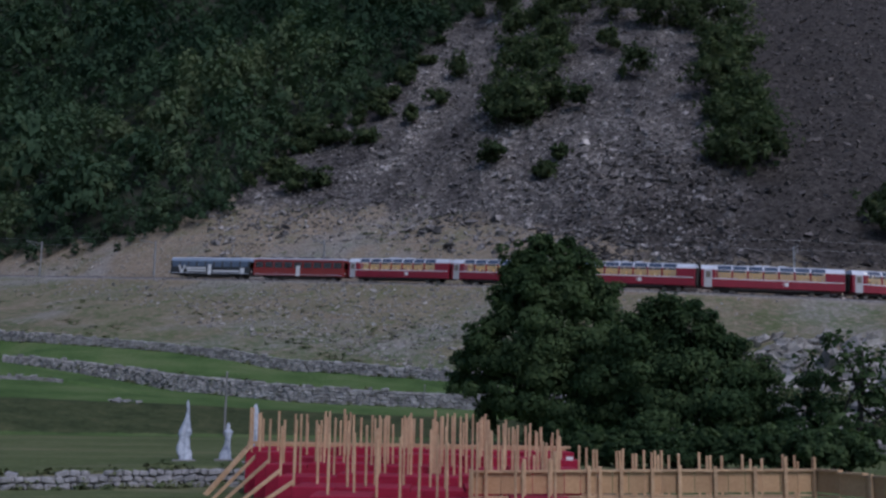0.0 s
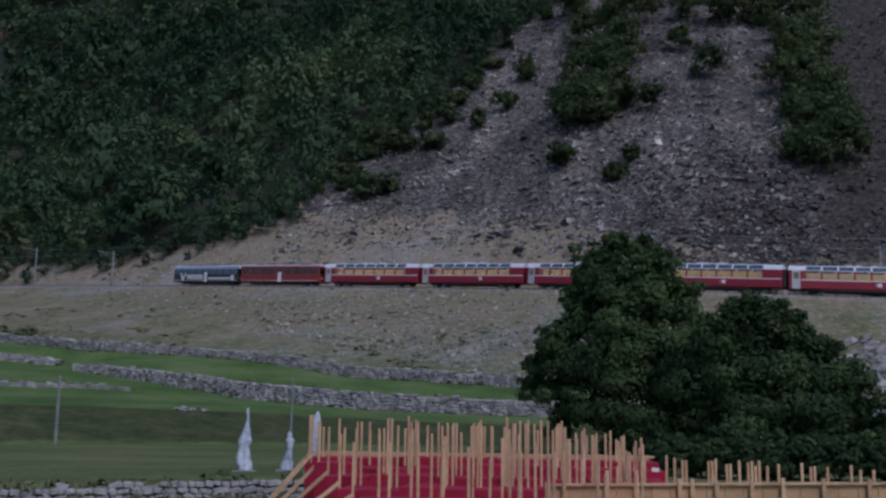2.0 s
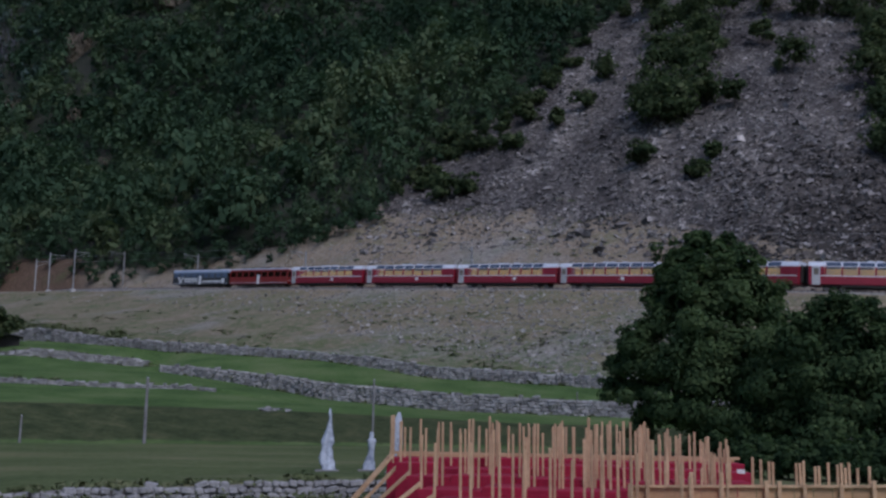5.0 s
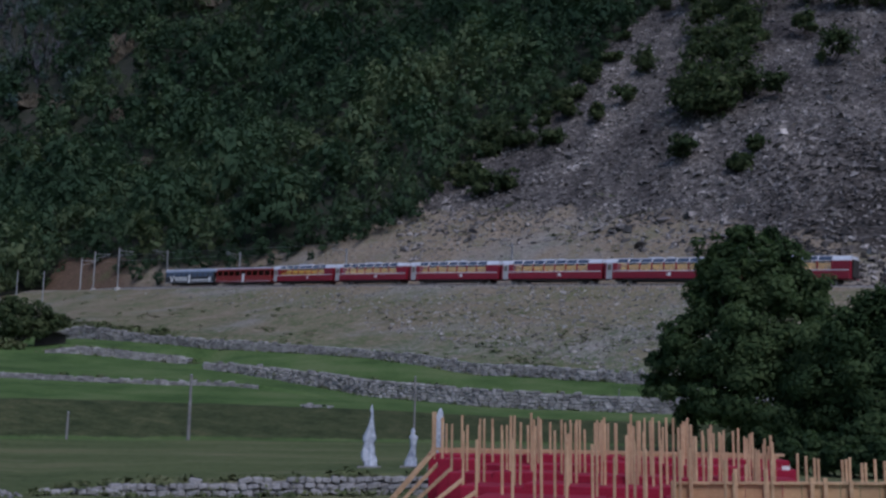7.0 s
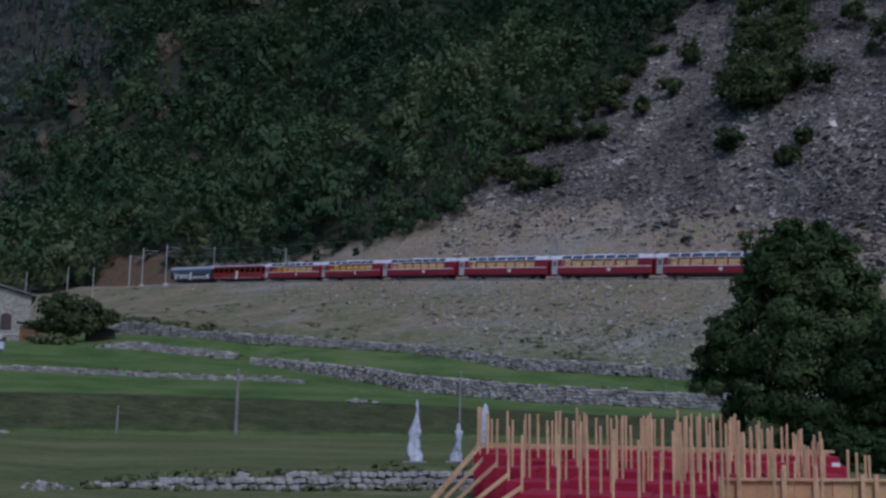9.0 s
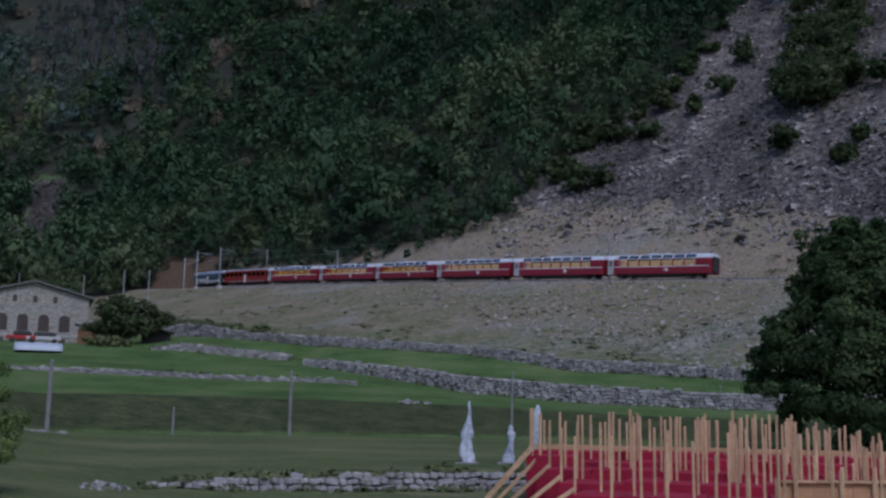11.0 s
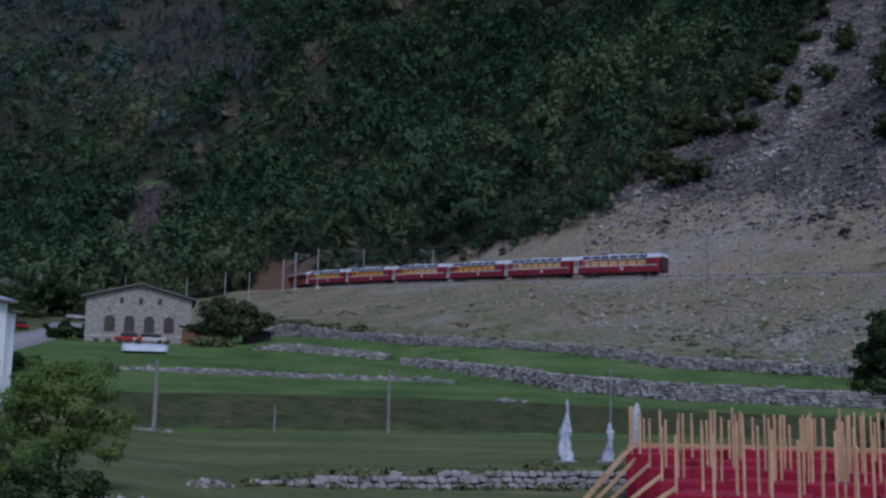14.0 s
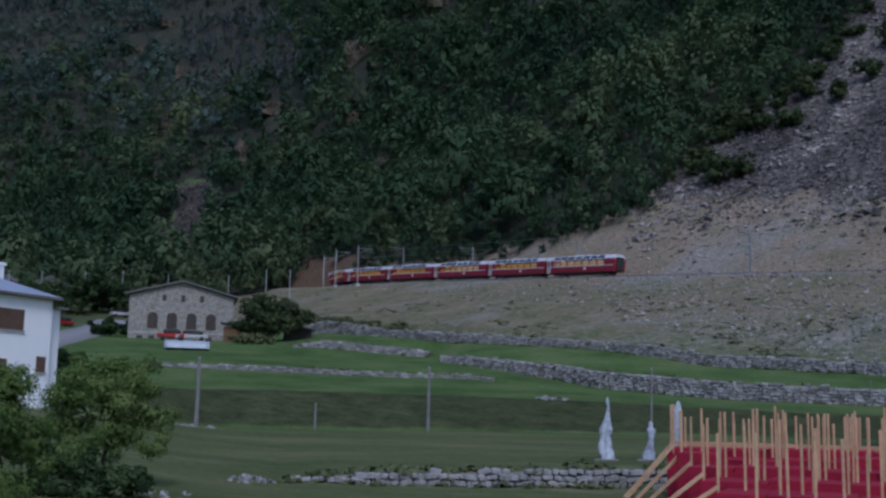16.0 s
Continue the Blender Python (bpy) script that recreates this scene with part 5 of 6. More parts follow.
rocks("foot_boulders", "pale grey boulders at the foot of the embankment", 1500, foot_place, 0.5, 9, M_PALE, CORE)
rocks("wood_scree", "small grey scree in a gap of the woods", 500, wood_scree, 0.5, 16, M_DARKROCK)
rocks("bank_stones", "pale stones scattered over the railway embankment", 4200, bank_place, 0.2, 4, M_PALE)
rocks("cut_stones", "pale stones scattered on the bare cut slope", 2600, cut_place, 0.2, 6, M_PALE)


# ---- weeds ----
def bank_weeds(r):
    while True:
        az = r.uniform(-10, 29)
        wc, tr = float(np.interp(az, _fine, LEVEL_D[14])), float(np.interp(az, _fine, LEVEL_D[15]))
        d = wc + (tr - wc) * r.random() ** 1.6
        x, y = polar(az, d)
        if vnoise(np.array(x * 0.16), np.array(y * 0.16)) + 0.35 * (1 - (d - wc) / (tr - wc)) > 0.72:
            return az, d, r.uniform(0.7, 1.5)


def terrace_place(r):
    az = r.uniform(23.5, 30.5)
    return az, float(np.interp(az, _fine, LEVEL_D[14])) + r.uniform(0.5, 6), r.uniform(0.5, 1.2)


def cut_weeds(r):
    while True:
        az = r.uniform(-4, 26)
        d = float(np.interp(az, _fine, LEVEL_D[15])) + r.uniform(7, 40)
        x, y = polar(az, d)
        if vnoise(np.array(x * 0.14 + 40), np.array(y * 0.14)) > 0.62 and d < wood_edge(az) + 2:
            return az, d, r.uniform(0.6, 1.4)


def wall_weeds(r):
    az = r.uniform(0, 30)
    k = r.choice((3, 4) + ((9, 10) if az < 22 else (12, 11)) + ((8,) if az > 19 else ()) + (13, 14))
    return az, float(np.interp(az, _fine, LEVEL_D[k])) + r.uniform(-0.9, 0.6), r.uniform(0.4, 0.9)


def clumps(name, label, count, place, size, material, seed):
    rng, r2 = np.random.RandomState(seed), random.Random(seed)
    kinds = [crown(rng, [(r2.uniform(-1, 1), r2.uniform(-0.6, 0.6), 0.15, r2.uniform(0.4, 0.8)) for _ in range(4)], 60, 0.14, 0.1, squash=0.45, sub=4) for _ in range(6)]
    out, tones = [], []
    for _ in range(count):
        az, d, k = place(r2)
        x, y = polar(az, d)
        m = np.array(Matrix.Rotation(r2.uniform(0, 6.28), 3, "Z")) * size * k
        out.append(kinds[r2.randrange(6)] @ m.T + np.array([x, y, float(ground_z(az, d))]))
        tones.append(np.full(60, r2.random()))
    n = 60 * count
    tagged(new(name, quads_mesh(name, np.concatenate(out), material, np.concatenate(tones), np.tile(np.array([0.0, -0.4, 0.92]), (n, 1)))), label, "plants", kind="stuff")



clumps("bank_weeds", "green weeds growing over the stony embankment", 330, bank_weeds, 0.5, M_HERB, 22)
clumps("terrace_herbs", "tall green herbs above the dry stone wall", 70, terrace_place, 1.1, M_HERB, 26)
clumps("slope_weeds", "sparse weeds on the bare slope above the track", 110, cut_weeds, 0.7, M_HERB, 23)
clumps("wall_weeds", "grass growing along the dry stone walls", 500, wall_weeds, 0.7, M_HERB, 25)


# ---- the timber stage with its red tiers ----
def post_mesh(h, r=0.036):
    bm = bmesh.new()
    box(bm, -r, r, -r, r, 0, h, bevel=0.012)
    return finish(bm, "post", M_TIMBER)


def build_stage():
    rng = random.Random(11)
    st = thing("tiered_stage", "red-carpeted tiered timber stage bristling with upright pale posts", "stage")
    left = lambda y: -3.6 - (y - 28.5) * 0.31
    right = lambda y: 0.2 + 0.118 * y
    kinds = {}
    for j in range(6):
        y0, y1, z = 27.0 + 2.5 * j, 29.5 + 2.5 * j, 0.82 + 0.215 * j
        x = left(y0 + 1.2)
        while x < right(y0 + 1.2):
            w = rng.uniform(1.2, 2.2)
            dz = rng.choice((0, 0, 0.05, -0.05, 0.12))
            part("red_block", boxes((x + 0.015, min(x + w, right(y0) + 0.4), y0 + rng.uniform(0, 0.12), y1 - 0.02, 0.15, z + dz), bevel=0.02), M_RED, st)
            x += w
        part("riser_board", boxes((left(y0 + 1.2) - 0.05, right(y0 + 1.2), y1 - 0.015, y1 + 0.03, 0.2, z + 0.1)), M_PLY if j == 5 else M_RED, st)
        # posts stand on the step, often two or three together
        n = 19 if j >= 2 else 14
        for k in range(n):
            f = ((k + rng.uniform(0.0, 1.0)) / n) ** 0.85
            y = y0 + rng.uniform(0.25, 2.3)
            for c in range(rng.choice((1, 1, 1, 2))):
                px = left(y) + 0.25 + f * (right(y) - left(y) - 0.3) + c * 0.17
                if px > 3.2 and j < 2:
                    continue
                drop = max(0, px - 1.2) * 0.17 + (0.35 if rng.random() < 0.12 else 0)
                h = round((3.12 if j >= 2 else 2.45 + 0.2 * j) - z + rng.uniform(-0.18, 0.2) - drop, 1)
                if h not in kinds:
                    kinds[h] = post_mesh(h)
                o = new("post", kinds[h])
                o.parent = st
                o.matrix_basis = pose(px, y, z - 0.02, rng.uniform(-0.6, 0.6), rng.uniform(-0.6, 0.6), rng.uniform(-8, 8))
    # edge posts and raking props on the open side
    for k, y in enumerate((40.2, 39.6, 37.6, 35.4, 33.0, 30.6)):
        x = left(y) - 0.1
        z = 0.82 + 0.215 * min(5, int((y - 27) / 2.5))
        o = new("post", kinds.setdefault(1.7, post_mesh(1.7)))
        o.parent, o.matrix_basis = st, pose(x, y, z - 0.2)
        q = Vector((-1.5, -1.2, -z - 0.05))
        bm = bmesh.new()
        bmesh.ops.create_cube(bm, size=1, matrix=Matrix.LocRotScale(Vector((x, y, z + 0.1)) + q / 2, q.to_track_quat("Z", "Y"), (0.09, 0.09, q.length)))
        part("raking_prop", bm, M_TIMBER, st)
    part("edge_beam", boxes((left(41.8), 5.2, 42.0, 42.08, 1.98, 2.08)), M_TIMBER, st)
    tagged(part("sign", boxes((4.15, 4.38, 34.2, 34.22, 1.76, 1.88)), M_WHITE, st), "small white sign on a red block")


build_stage()


def build_balustrade():
    rng = random.Random(4)
    fe = thing("timber_balustrade", "curved plywood balustrade with pale timber posts and rails", "balustrade")
    pts = []
    for k in range(25):
        az = 1.0 - k * 0.88
        x, y = polar(az, 28.6 + 2.6 * (k / 24) ** 2)
        pts.append(Vector((x, y, 1.56 + 0.2 * k / 24)))
    for k in range(1, 9):
        pts.append(pts[24] + Vector((0.42 * k, -0.75 * k, -0.05 * k)))
    short, tall = finish(boxes((-0.05, 0.05, -0.05, 0.05, -1.6, 0.1), bevel=0.01), "post", M_TIMBER), finish(boxes((-0.05, 0.05, -0.05, 0.05, -1.6, 0.34), bevel=0.01), "post", M_TIMBER)
    for k in range(3, len(pts) - 1):
        a, b = pts[k], pts[k + 1]
        h = b - a
        L = h.length
        m = Matrix.Translation(a) @ Matrix.Rotation(math.atan2(h.y, h.x), 4, "Z")
        for name, mat, spec in (("panel", M_PLY, (0.01, L - 0.01, 0.0, 0.02, -0.62, -0.03)), ("top_rail", M_TIMBER, (-0.03, L + 0.03, -0.1, 0.12, -0.03, 0.03)), ("rail", M_TIMBER, (0, L, -0.02, 0.04, -0.74, -0.68)), ("rail", M_TIMBER, (0, L, -0.02, 0.04, -0.86, -0.8)), ("panel", M_PLY, (0.01, L - 0.01, 0.03, 0.05, -1.7, -0.9))):
            o = part(name, boxes(spec), mat, fe)
            o.matrix_basis = m
        for f in ((rng.uniform(0.0, 0.6),) if k % 2 == 0 or rng.random() < 0.25 else ()):
            o = new("post", tall if rng.random() < 0.3 else short)
            o.parent = fe
            o.matrix_basis = Matrix.Translation(a + h * f + Vector((0, 0, rng.uniform(-0.05, 0.05)))) @ m.to_3x3().to_4x4() @ Matrix.Translation((0, -0.075, 0))
    # a second line of posts behind the rail
    back = finish(boxes((-0.035, 0.035, -0.035, 0.035, -2.2, 0), bevel=0.008), "back_post", M_TIMBER)
    x = 2.4
    while x < 11.4:
        o = new("back_post", back)
        o.parent, o.matrix_basis = fe, pose(x, 33.6 - 0.16 * x, 2.3 - 0.026 * x + rng.uniform(-0.1, 0.1), rng.uniform(-0.8, 0.8), rng.uniform(-0.8, 0.8))
        x += rng.choice((0.1, 0.1, 0.22, 0.24, 0.3, 0.34, 0.62))
    part("walkway", boxes((3.0, 11.5, 30.0, 33.5, 0.1, 0.75)), M_PLY, fe)


build_balustrade()


# ---- draped white figures on the meadow ----
def draped(az, d, h, radii, label, seed):
    rng = random.Random(seed)
    bm = bmesh.new()
    prev = None
    for f, r, off in radii:
        ring = []
        for i in range(18):
            a = i / 18 * 2 * math.pi
            rr = 0.72 * r * (1 + 0.2 * math.sin(5 * a + f * 7 + seed) + rng.uniform(-0.08, 0.08))
            # a deep fold down the front
            rr *= 1 - 0.75 * math.exp(-((a - 4.6) / 0.3) ** 2) * (0.12 < f < 0.62)
            ring.append(bm.verts.new((off + rr * math.cos(a), 0.7 * rr * math.sin(a), f * h)))
        if prev:
            for i in range(18):
                bm.faces.new((prev[i], prev[(i + 1) % 18], ring[(i + 1) % 18], ring[i]))
        else:
            bm.faces.new(ring[::-1])
        prev = ring
    bm.faces.new(prev)
    p = spot(az, d)
    ob = new("draped_figure", finish(bm, "draped_figure", M_CLOTH, True))
    ob.matrix_basis = Matrix.Translation(p - Vector((0, 0, 0.08))) @ Matrix.Rotation(math.radians(az), 4, "Z")
    tagged(ob, label, "sculpture", "white cloth sculptures")
    base = new("plinth", finish(boxes((-0.55, 0.55, -0.5, 0.5, -0.25, 0.05), bevel=0.03), "plinth", M_MORTAR))
    base.matrix_basis = Matrix.Translation(p + Vector((0, 0, 0.0))) @ Matrix.Rotation(math.radians(az), 4, "Z")
    tagged(base, "flat grey slab under a white cloth sculpture", "plinth", "slabs under the sculptures")


draped(13.55, 52, 2.95, ((0, .34, .04), (.04, .40, .04), (.1, .38, .02), (.16, .46, -.02), (.24, .40, -.06), (.32, .36, -.04), (.4, .30, -.02), (.45, .40, 0), (.5, .38, .02), (.58, .27, .04), (.68, .17, .06), (.78, .10, .08), (.86, .07, .09), (.9, .10, .07), (.94, .08, .05), (1, .02, .06)), "tall pointed white cloth sculpture on the mown meadow", 1)
draped(11.4, 52, 1.85, ((0, .34, 0), (.08, .38, -.04), (.2, .34, -.04), (.32, .25, 0), (.42, .2, .04), (.52, .17, .06), (.62, .19, .07), (.72, .22, .07), (.79, .26, .04), (.84, .14, .04), (.88, .11, .04), (.93, .13, .05), (.97, .1, .05), (1, .03, .04)), "white draped standing sculpture with a narrow waist", 2)
draped(10.0, 50, 2.75, ((0, .3, 0), (.2, .28, 0), (.5, .26, 0), (.8, .24, 0), (.88, .2, 0), (.94, .13, .02), (1, .05, .03)), "white draped sculpture beside the stage posts", 3)


# ---- poles and posts in the meadows ----
def pole(az, d, h, r, label, name="wooden_pole", mat=None):
    ob = thing(name, label, "pole", "poles in the meadows", at=Matrix.Translation(spot(az, d, -0.4)))
    part("shaft", rods(((0, 0, 0), (0.02, 0, h + 0.4), r, r * 0.75), seg=10), mat or M_POLE, ob)
    part("cap", rods(((0.02, 0, h + 0.38), (0.02, 0, h + 0.46), r * 0.9, r * 0.3), seg=10), M_STEEL, ob)
    return ob


pole(22.6, 84.5, 4.75, 0.13, "tall grey wooden pole on the edge of the meadow")
pole(34.25, 83.5, 5.0, 0.17, "tall thick grey wooden pole by the meadow edge")
pole(11.3, 85, 4.9, 0.09, "slender grey pole standing on the grass bank")
pole(28.35, 84.5, 1.9, 0.09, "short grey post on the meadow edge")
pole(0.9, 104.2, 2.2, 0.06, "thin grey post before the terrace wall")
for az_, d_, h_ in ((29.9, 236, 6.5), (31.1, 240, 7), (33.0, 246, 6.5), (36.0, 255, 7), (38.2, 250, 8), (40.0, 245, 8), (42.0, 240, 8), (43.5, 238, 8)):
    pole(az_, d_, h_, 0.12, "tall grey line pole near the barn and road", "line_pole", M_STEEL)


def stone_pile(az0, az1, d0, d1, count, size, label, seed):
    def place(r):
        az = r.uniform(az0, az1)
        return az, r.uniform(d0, d1) - float(np.interp(az, _fine, LEVEL_D[15])) - 2.7, 1.0
    rocks("stone_pile", label, count, place, size, seed, M_STONE, CORE)


stone_pile(30.2, 32.6, 42.5, 46, 30, 0.13, "loose pale stones tumbled from the meadow wall", 51)
stone_pile(33.2, 36.2, 82.5, 84.5, 60, 0.12, "pale stones strewn along the meadow edge", 52)
stone_pile(34.0, 38.0, 33, 37, 30, 0.08, "small pale stones in the garden grass", 53)
stone_pile(15.5, 17.0, 92.5, 94.5, 20, 0.3, "small heap of stones above the bank", 54)


# ---- the stone barn ----
def arch(w, h, spring, depth, y):
    """A solid arched leaf in the plane y."""
    bm = bmesh.new()
    pts = [(-w / 2, 0), (w / 2, 0), (w / 2, spring)] + [(w / 2 * math.cos(a), spring + (h - spring) * math.sin(a)) for a in np.linspace(0, math.pi, 9)[1:-1]] + [(-w / 2, spring)]
    f = bm.faces.new([bm.verts.new((x, y, z)) for x, z in pts])
    r = bmesh.ops.extrude_face_region(bm, geom=[f])
    bmesh.ops.translate(bm, vec=(0, depth, 0), verts=[v for v in r["geom"] if isinstance(v, bmesh.types.BMVert)])
    bmesh.ops.recalc_face_normals(bm, faces=bm.faces[:])
    return bm


def build_barn():
    p = spot(35.25, 170)
    p.z = 12.55
    ba = thing("stone_barn", "pale stone barn with four arched windows and low gable", "barn", at=Matrix.Translation(p) @ Matrix.Rotation(math.radians(35.25), 4, "Z"))
    W, E, G, D = 7.6, 7.0, 9.0, 14.0
    bm = bmesh.new()
    gab = [(-W, -0.8), (W, -0.8), (W, E), (0, G), (-W, E)]
    f = bm.faces.new([bm.verts.new((x, 0, z)) for x, z in gab])
    r = bmesh.ops.extrude_face_region(bm, geom=[f])
    bmesh.ops.translate(bm, vec=(0, D, 0), verts=[v for v in r["geom"] if isinstance(v, bmesh.types.BMVert)])
    bmesh.ops.recalc_face_normals(bm, faces=bm.faces[:])
    part("wall", bm, M_RUBBLE, ba)
    for sx in (-1, 1):
        bm = bmesh.new()
        a, b = Vector((0, 0, G + 0.12)), Vector((sx * (W + 0.7), 0, E - 0.06))
        vs = [bm.verts.new(v + Vector((0, yy, dz))) for yy in (-0.7, D + 0.7) for v in (a, b) for dz in (0, 0.22)]
        bmesh.ops.convex_hull(bm, input=bm.verts[:])
        part("roof", bm, M_SLATE, ba)
    for x in (-4.15, -1.35, 1.5, 4.35):
        w = part("window", arch(1.5, 2.45, 1.75, 0.1, 0), M_BARNLEAF, ba, "closed dark brown arched shutters")
        w.matrix_basis = pose(x, -0.05, 2.0)
        rim = part("frame", arch(1.8, 2.62, 1.8, 0.04, 0), M_RUBBLE, w)
        rim.matrix_basis = pose(0, 0.02, -0.06)
    for x in (-2.6, 0.15, 2.9):
        part("small_window", boxes((x - 0.3, x + 0.3, -0.04, 0.1, 6.15, 7.1)), M_BARNLEAF, ba)
    for x in (-5.9, -4.2, -1.4, 4.2):
        part("cellar_window", boxes((x - 0.45, x + 0.45, -0.04, 0.1, -0.1, 0.95)), M_BARNLEAF, ba)
    part("plinth_course", boxes((-W - 0.05, W + 0.05, -0.08, 0, 1.3, 1.5)), M_CONCRETE, ba)


def rubble():
    m, n, l, b = nodes("pale_rubble_wall")
    v = tex(n, l, 2.9, kind="voronoi", stretch=(1, 1, 1.6))
    col = ramp(n, l, v.outputs["Color"], ((0.1, (0.25, 0.232, 0.205)), (0.5, (0.33, 0.312, 0.28)), (0.9, (0.42, 0.40, 0.365))))
    joint = ramp(n, l, v.outputs["Distance"], ((0.25, (1, 1, 1)), (0.55, (0.75, 0.75, 0.75))))
    l.new(mix(n, l, 1.0, col, joint, "MULTIPLY"), b.inputs["Base Color"])
    b.inputs["Roughness"].default_value = 0.95
    bump(n, l, b, v.outputs["Distance"], -0.6, 0.1)
    return m


M_RUBBLE = rubble()
build_barn()


# ---- the white house ----
def build_house():
    x, y = polar(41.4, 84.0)
    m = Matrix.Translation((x, y, 3.6)) @ Matrix.Rotation(math.radians(41.65 + 42), 4, "Z")
    h = thing("white_house", "white plastered house with slate roof and brown shutters", "house", at=m)
    part("wall", boxes((-11, 0, 0, 8, -1.6, 6.8), bevel=0.02), M_PLASTER, h)
    part("bay", boxes((0, 1.6, 0.9, 6.5, -1.6, 6.25), bevel=0.02), M_PLASTER, h)
    part("bay_roof", boxes((-0.05, 2.0, 0.5, 6.9, 6.25, 6.42)), M_SLATE, h)
    part("eaves", boxes((-11.5, 0.5, -0.5, 8.5, 6.75, 6.97), bevel=0.03), M_SLATE, h)
    bm = bmesh.new()
    vs = [bm.verts.new(v) for v in ((-11.4, -0.4, 6.97), (0.4, -0.4, 6.97), (0.4, 8.4, 6.97), (-11.4, 8.4, 6.97), (-7.5, 4, 8.7), (-3.6, 4, 8.7))]
    bmesh.ops.convex_hull(bm, input=vs)
    roof = part("roof", bm, M_TINROOF, h, "blue-grey hipped roof")
    part("chimney", boxes((-2.6, -1.8, 3.2, 4.0, 7.6, 9.3), (-2.7, -1.7, 3.1, 4.1, 9.2, 9.4)), M_PLASTER, roof)
    for wx, wz, w, hh in ((-3.6, 4.4, 2.2, 1.45), (-7.6, 4.4, 2.2, 1.45), (-0.75, 1.6, 0.8, 1.1), (-4.4, 1.2, 1.4, 1.2)):
        win = part("window", boxes((wx - w / 2, wx + w / 2, -0.05, 0.05, wz, wz + hh)), M_SHUTTER, h, "closed brown shutters")
        part("sill", boxes((wx - w / 2 - 0.1, wx + w / 2 + 0.1, -0.14, 0.0, wz - 0.1, wz - 0.01)), M_CONCRETE, win)
    fe = thing("wire_fence", "thin grey garden fence below the white house", "fence", at=m)
    for k in range(10):
        part("fence_post", rods(((-6 + k * 0.9, -2.0, -3.2), (-6 + k * 0.9, -2.0, 0.45), 0.03)), M_STEEL, fe)
    for z in (-0.3, -0.05, 0.2, 0.42):
        part("fence_rail", rods(((-6, -2.0, z), (2.1, -2.0, z), 0.012)), M_STEEL, fe)


M_TINROOF = surface("blue_grey_roof", (0.26, 0.31, 0.42), (0.36, 0.42, 0.54), 0.6, 0.5)
build_house()


# ---- small things by the barn ----
def build_shed(az, d, w, h, label, mat):
    p = spot(az, d)
    s = thing("wooden_shed", label, "shed", at=Matrix.Translation(p) @ Matrix.Rotation(math.radians(az), 4, "Z"))
    part("wall", boxes((-w, w, 0, 3, -0.6, h), bevel=0.02), mat, s)
    bm = bmesh.new()
    bmesh.ops.create_cube(bm, size=1, matrix=Matrix.LocRotScale((0, 1.4, h + 0.25), Euler((0, 0.16, 0)), (2 * w + 1.0, 4.2, 0.12)))
    part("roof", bm, M_SLATE, s)
    for k in range(6):
        x = -w + (k + 0.5) * w / 3
        part("board", boxes((x - 0.06, x + 0.06, -0.03, 0, -0.4, h - 0.05)), mat, s)


build_shed(32.5, 162, 1.8, 2.1, "brown wooden shed against the stone barn", M_WOOD)
build_shed(29.4, 160, 2.0, 1.6, "low dark wooden shed under the trees", M_UNDER)


def build_car(az, d, colour, label, turn, length=3.9):
    p = spot(az, d)
    c = thing("parked_car", label, "car", "vehicles parked by the barn", at=Matrix.Translation(p + Vector((0, 0, 0.05))) @ Matrix.Rotation(math.radians(az + turn), 4, "Z"))
    l = length / 2
    part("body", boxes((-l, l, -0.8, 0.8, 0.3, 0.9), bevel=0.1), colour, c)
    part("cabin", boxes((-l * 0.55, l * 0.7, -0.7, 0.7, 0.85, 1.42), bevel=0.18), M_DARKBODY, c, "dark car windows")
    for x in (-l * 0.62, l * 0.62):
        for y in (-0.72, 0.72):
            part("wheel", rods(((x, y - 0.1, 0.3), (x, y + 0.1, 0.3), 0.3), seg=14), M_UNDER, c)


M_DARKBODY = plain("car_windows", (0.02, 0.022, 0.025), 0.1)
M_REDCAR = plain("red_car_paint", (0.35, 0.02, 0.02), 0.3)
build_car(35.7, 164, M_REDCAR, "dark red car parked before the barn", -4)
build_car(34.7, 164, M_DOOR, "pale grey van parked before the barn", 3, 4.6)
build_car(38.2, 224, M_DOOR, "grey car parked along the road", 20)
build_car(40.9, 200, M_REDCAR, "red car standing beside the road", 40)


def build_tunnel(az, d):
    p = spot(az, d)
    t = thing("covered_trailer", "pale silver tarpaulin stretched over hoops on the meadow", "cover", at=Matrix.Translation(p) @ Matrix.Rotation(math.radians(az + 4), 4, "Z"))
    bm = bmesh.new()
    rows_ = []
    for x in np.linspace(-2.7, 2.7, 9):
        sag = 0.06 * math.cos(x * 3.7)
        rows_.append([bm.verts.new((x, 1.1 * math.cos(a), 0.15 + (0.95 + sag) * math.sin(a))) for a in np.linspace(0, math.pi, 9)])
    for a, b in zip(rows_, rows_[1:]):
        for i in range(8):
            bm.faces.new((a[i], b[i], b[i + 1], a[i + 1]))
    bm.faces.new(rows_[0])
    bm.faces.new(rows_[-1][::-1])
    part("tarpaulin", bm, M_SILVER, t, smooth=True)
    for x in np.linspace(-2.6, 2.6, 4):
        part("hoop", rods(((x, -1.12, -0.3), (x, -1.12, 0.5), 0.03), ((x, 1.12, -0.3), (x, 1.12, 0.5), 0.03)), M_STEEL, t)


M_SILVER = surface("silver_tarpaulin", (0.32, 0.37, 0.44), (0.48, 0.54, 0.62), 1.4, 0.45)
build_tunnel(34.9, 141)


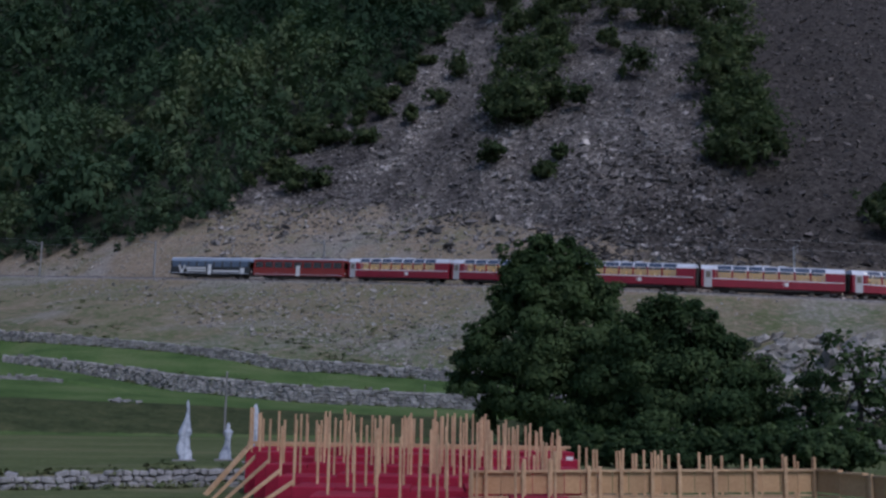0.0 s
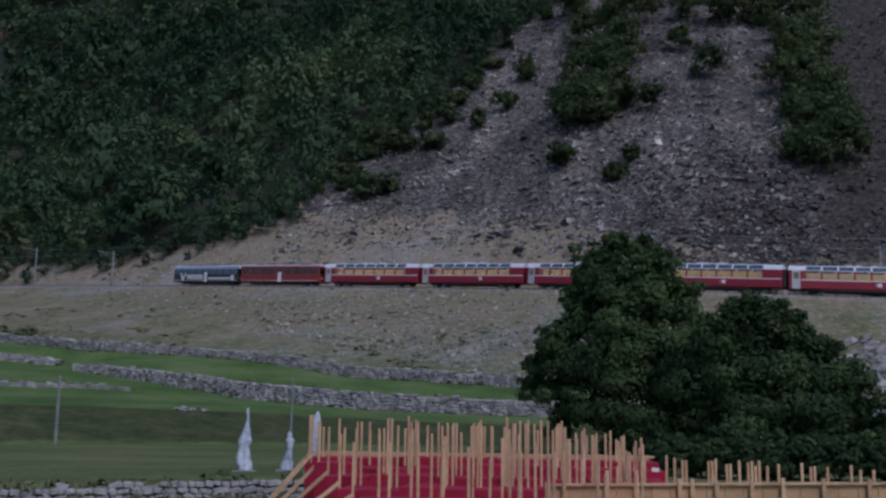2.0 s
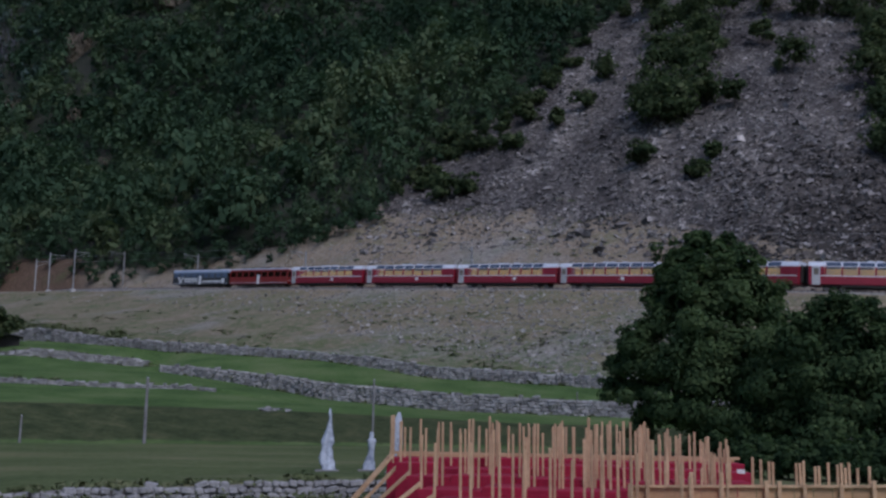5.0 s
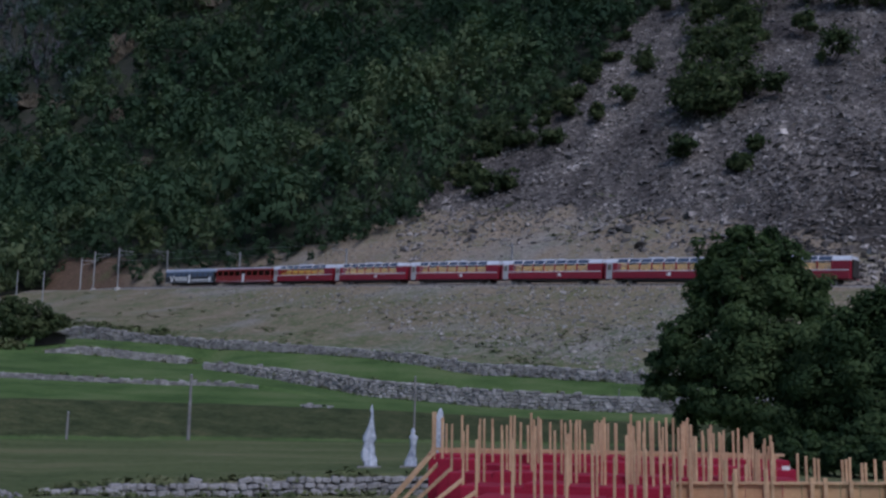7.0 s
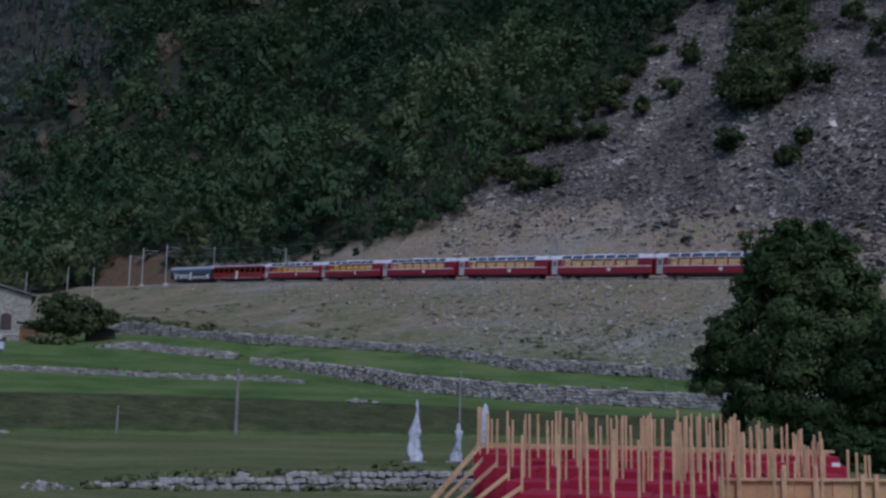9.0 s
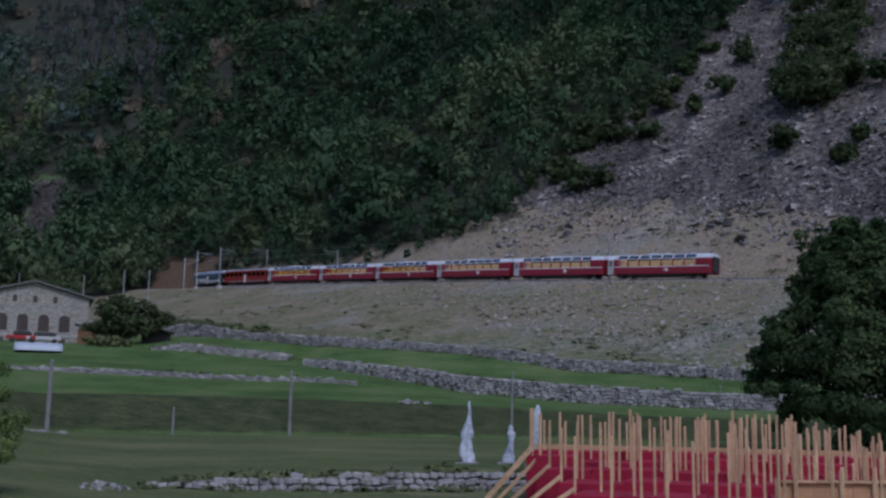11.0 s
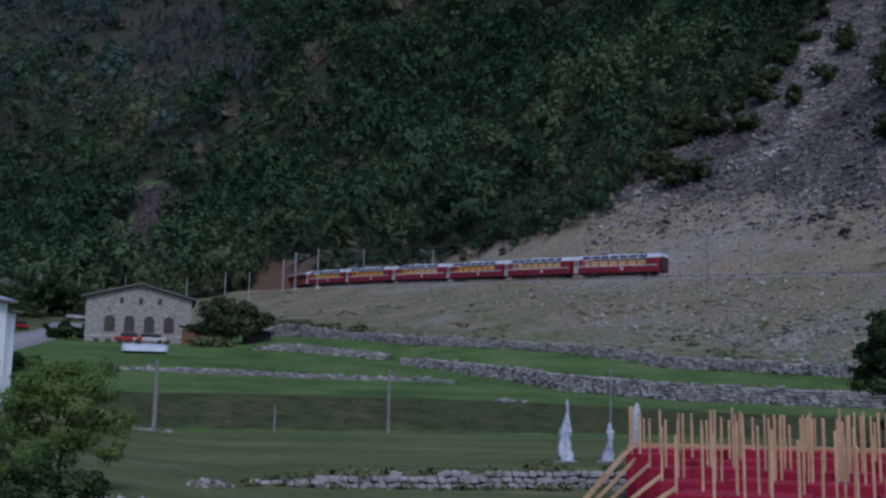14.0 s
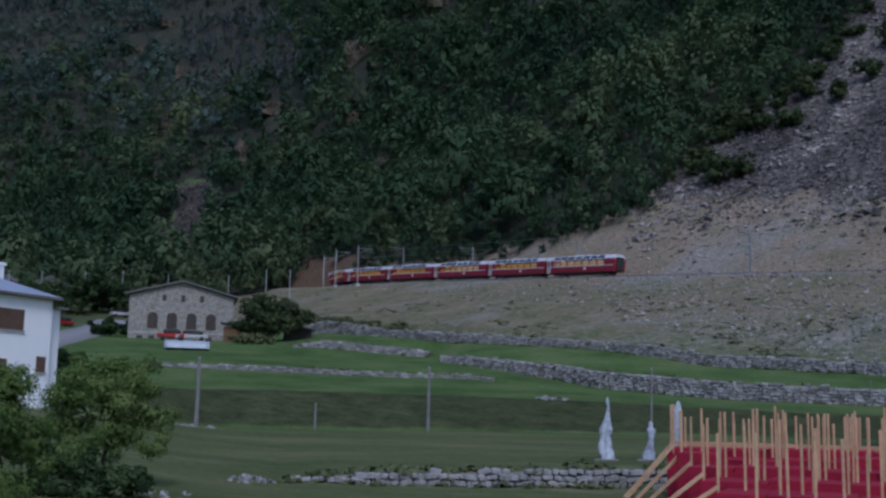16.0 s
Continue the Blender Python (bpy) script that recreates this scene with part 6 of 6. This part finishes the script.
def build_road():
    az = np.array([38.3, 38.8, 39.5, 40.3, 41.2, 42.6, 45, 49])
    d = np.array([216, 204, 188, 172, 155, 136, 116, 98])
    v = []
    for a, q in zip(np.interp(np.linspace(0, 7, 90), range(8), az), np.interp(np.linspace(0, 7, 90), range(8), d)):
        w = math.degrees(3.7 / q)
        top = max(float(ground_z(a + w * f, q)) for f in (-1, 0, 1)) + 0.12
        for f in (-1, 1):
            x, y = polar(a + w * f, q)
            v += [(x, y, top), (x, y, top - 0.5)] if f > 0 else [(x, y, top - 0.5), (x, y, top)]
    i = (np.arange(89)[:, None] * 4 + np.arange(3)[None, :]).ravel()
    me = fast_mesh("road", np.array(v), np.stack([i, i + 1, i + 5, i + 4], -1), M_ASPHALT)
    tagged(new("road", me), "pale grey asphalt road past the houses", "road", kind="structure")


build_road()


def far_house(az, d, w, h, mat, label):
    p = spot(az, d)
    ho = thing("village_house", label, "house", "village houses", at=Matrix.Translation(p) @ Matrix.Rotation(math.radians(az + 12), 4, "Z"))
    part("wall", boxes((-w, w, 0, 2 * w, -2, h)), mat, ho)
    bm = bmesh.new()
    vs = [bm.verts.new(v) for v in ((-w - .5, -.5, h), (w + .5, -.5, h), (w + .5, 2 * w + .5, h), (-w - .5, 2 * w + .5, h), (0, -.5, h + w * 0.5), (0, 2 * w + .5, h + w * 0.5))]
    bmesh.ops.convex_hull(bm, input=vs)
    part("roof", bm, M_SLATE, ho)
    for x in (-w / 2, w / 2):
        part("window", boxes((x - 0.5, x + 0.5, -0.05, 0.05, h - 2.2, h - 0.9)), M_SHUTTER, ho)


far_house(41.6, 262, 4.5, 4.2, M_PLASTER, "distant white house with a slate roof")
far_house(43.6, 245, 5.0, 4.5, M_PLASTER, "distant pale house beside the road")


# ---- motion ----
def motions():
    """The train runs along the track at a steady pace, each vehicle carried by its two bogies."""
    for ob, back in TRAIN:
        keys = []
        for k in range(33):
            t = k * 0.5
            s = 146.4 + 8.34 * t - back
            a, b = on_track(s - 5.5)[0], on_track(s + 5.5)[0]
            h = b - a
            keys.append((t, Matrix.Translation((a + b) / 2) @ h.to_track_quat("X", "Z").to_matrix().to_4x4()))
        walk(ob, keys)


motions()
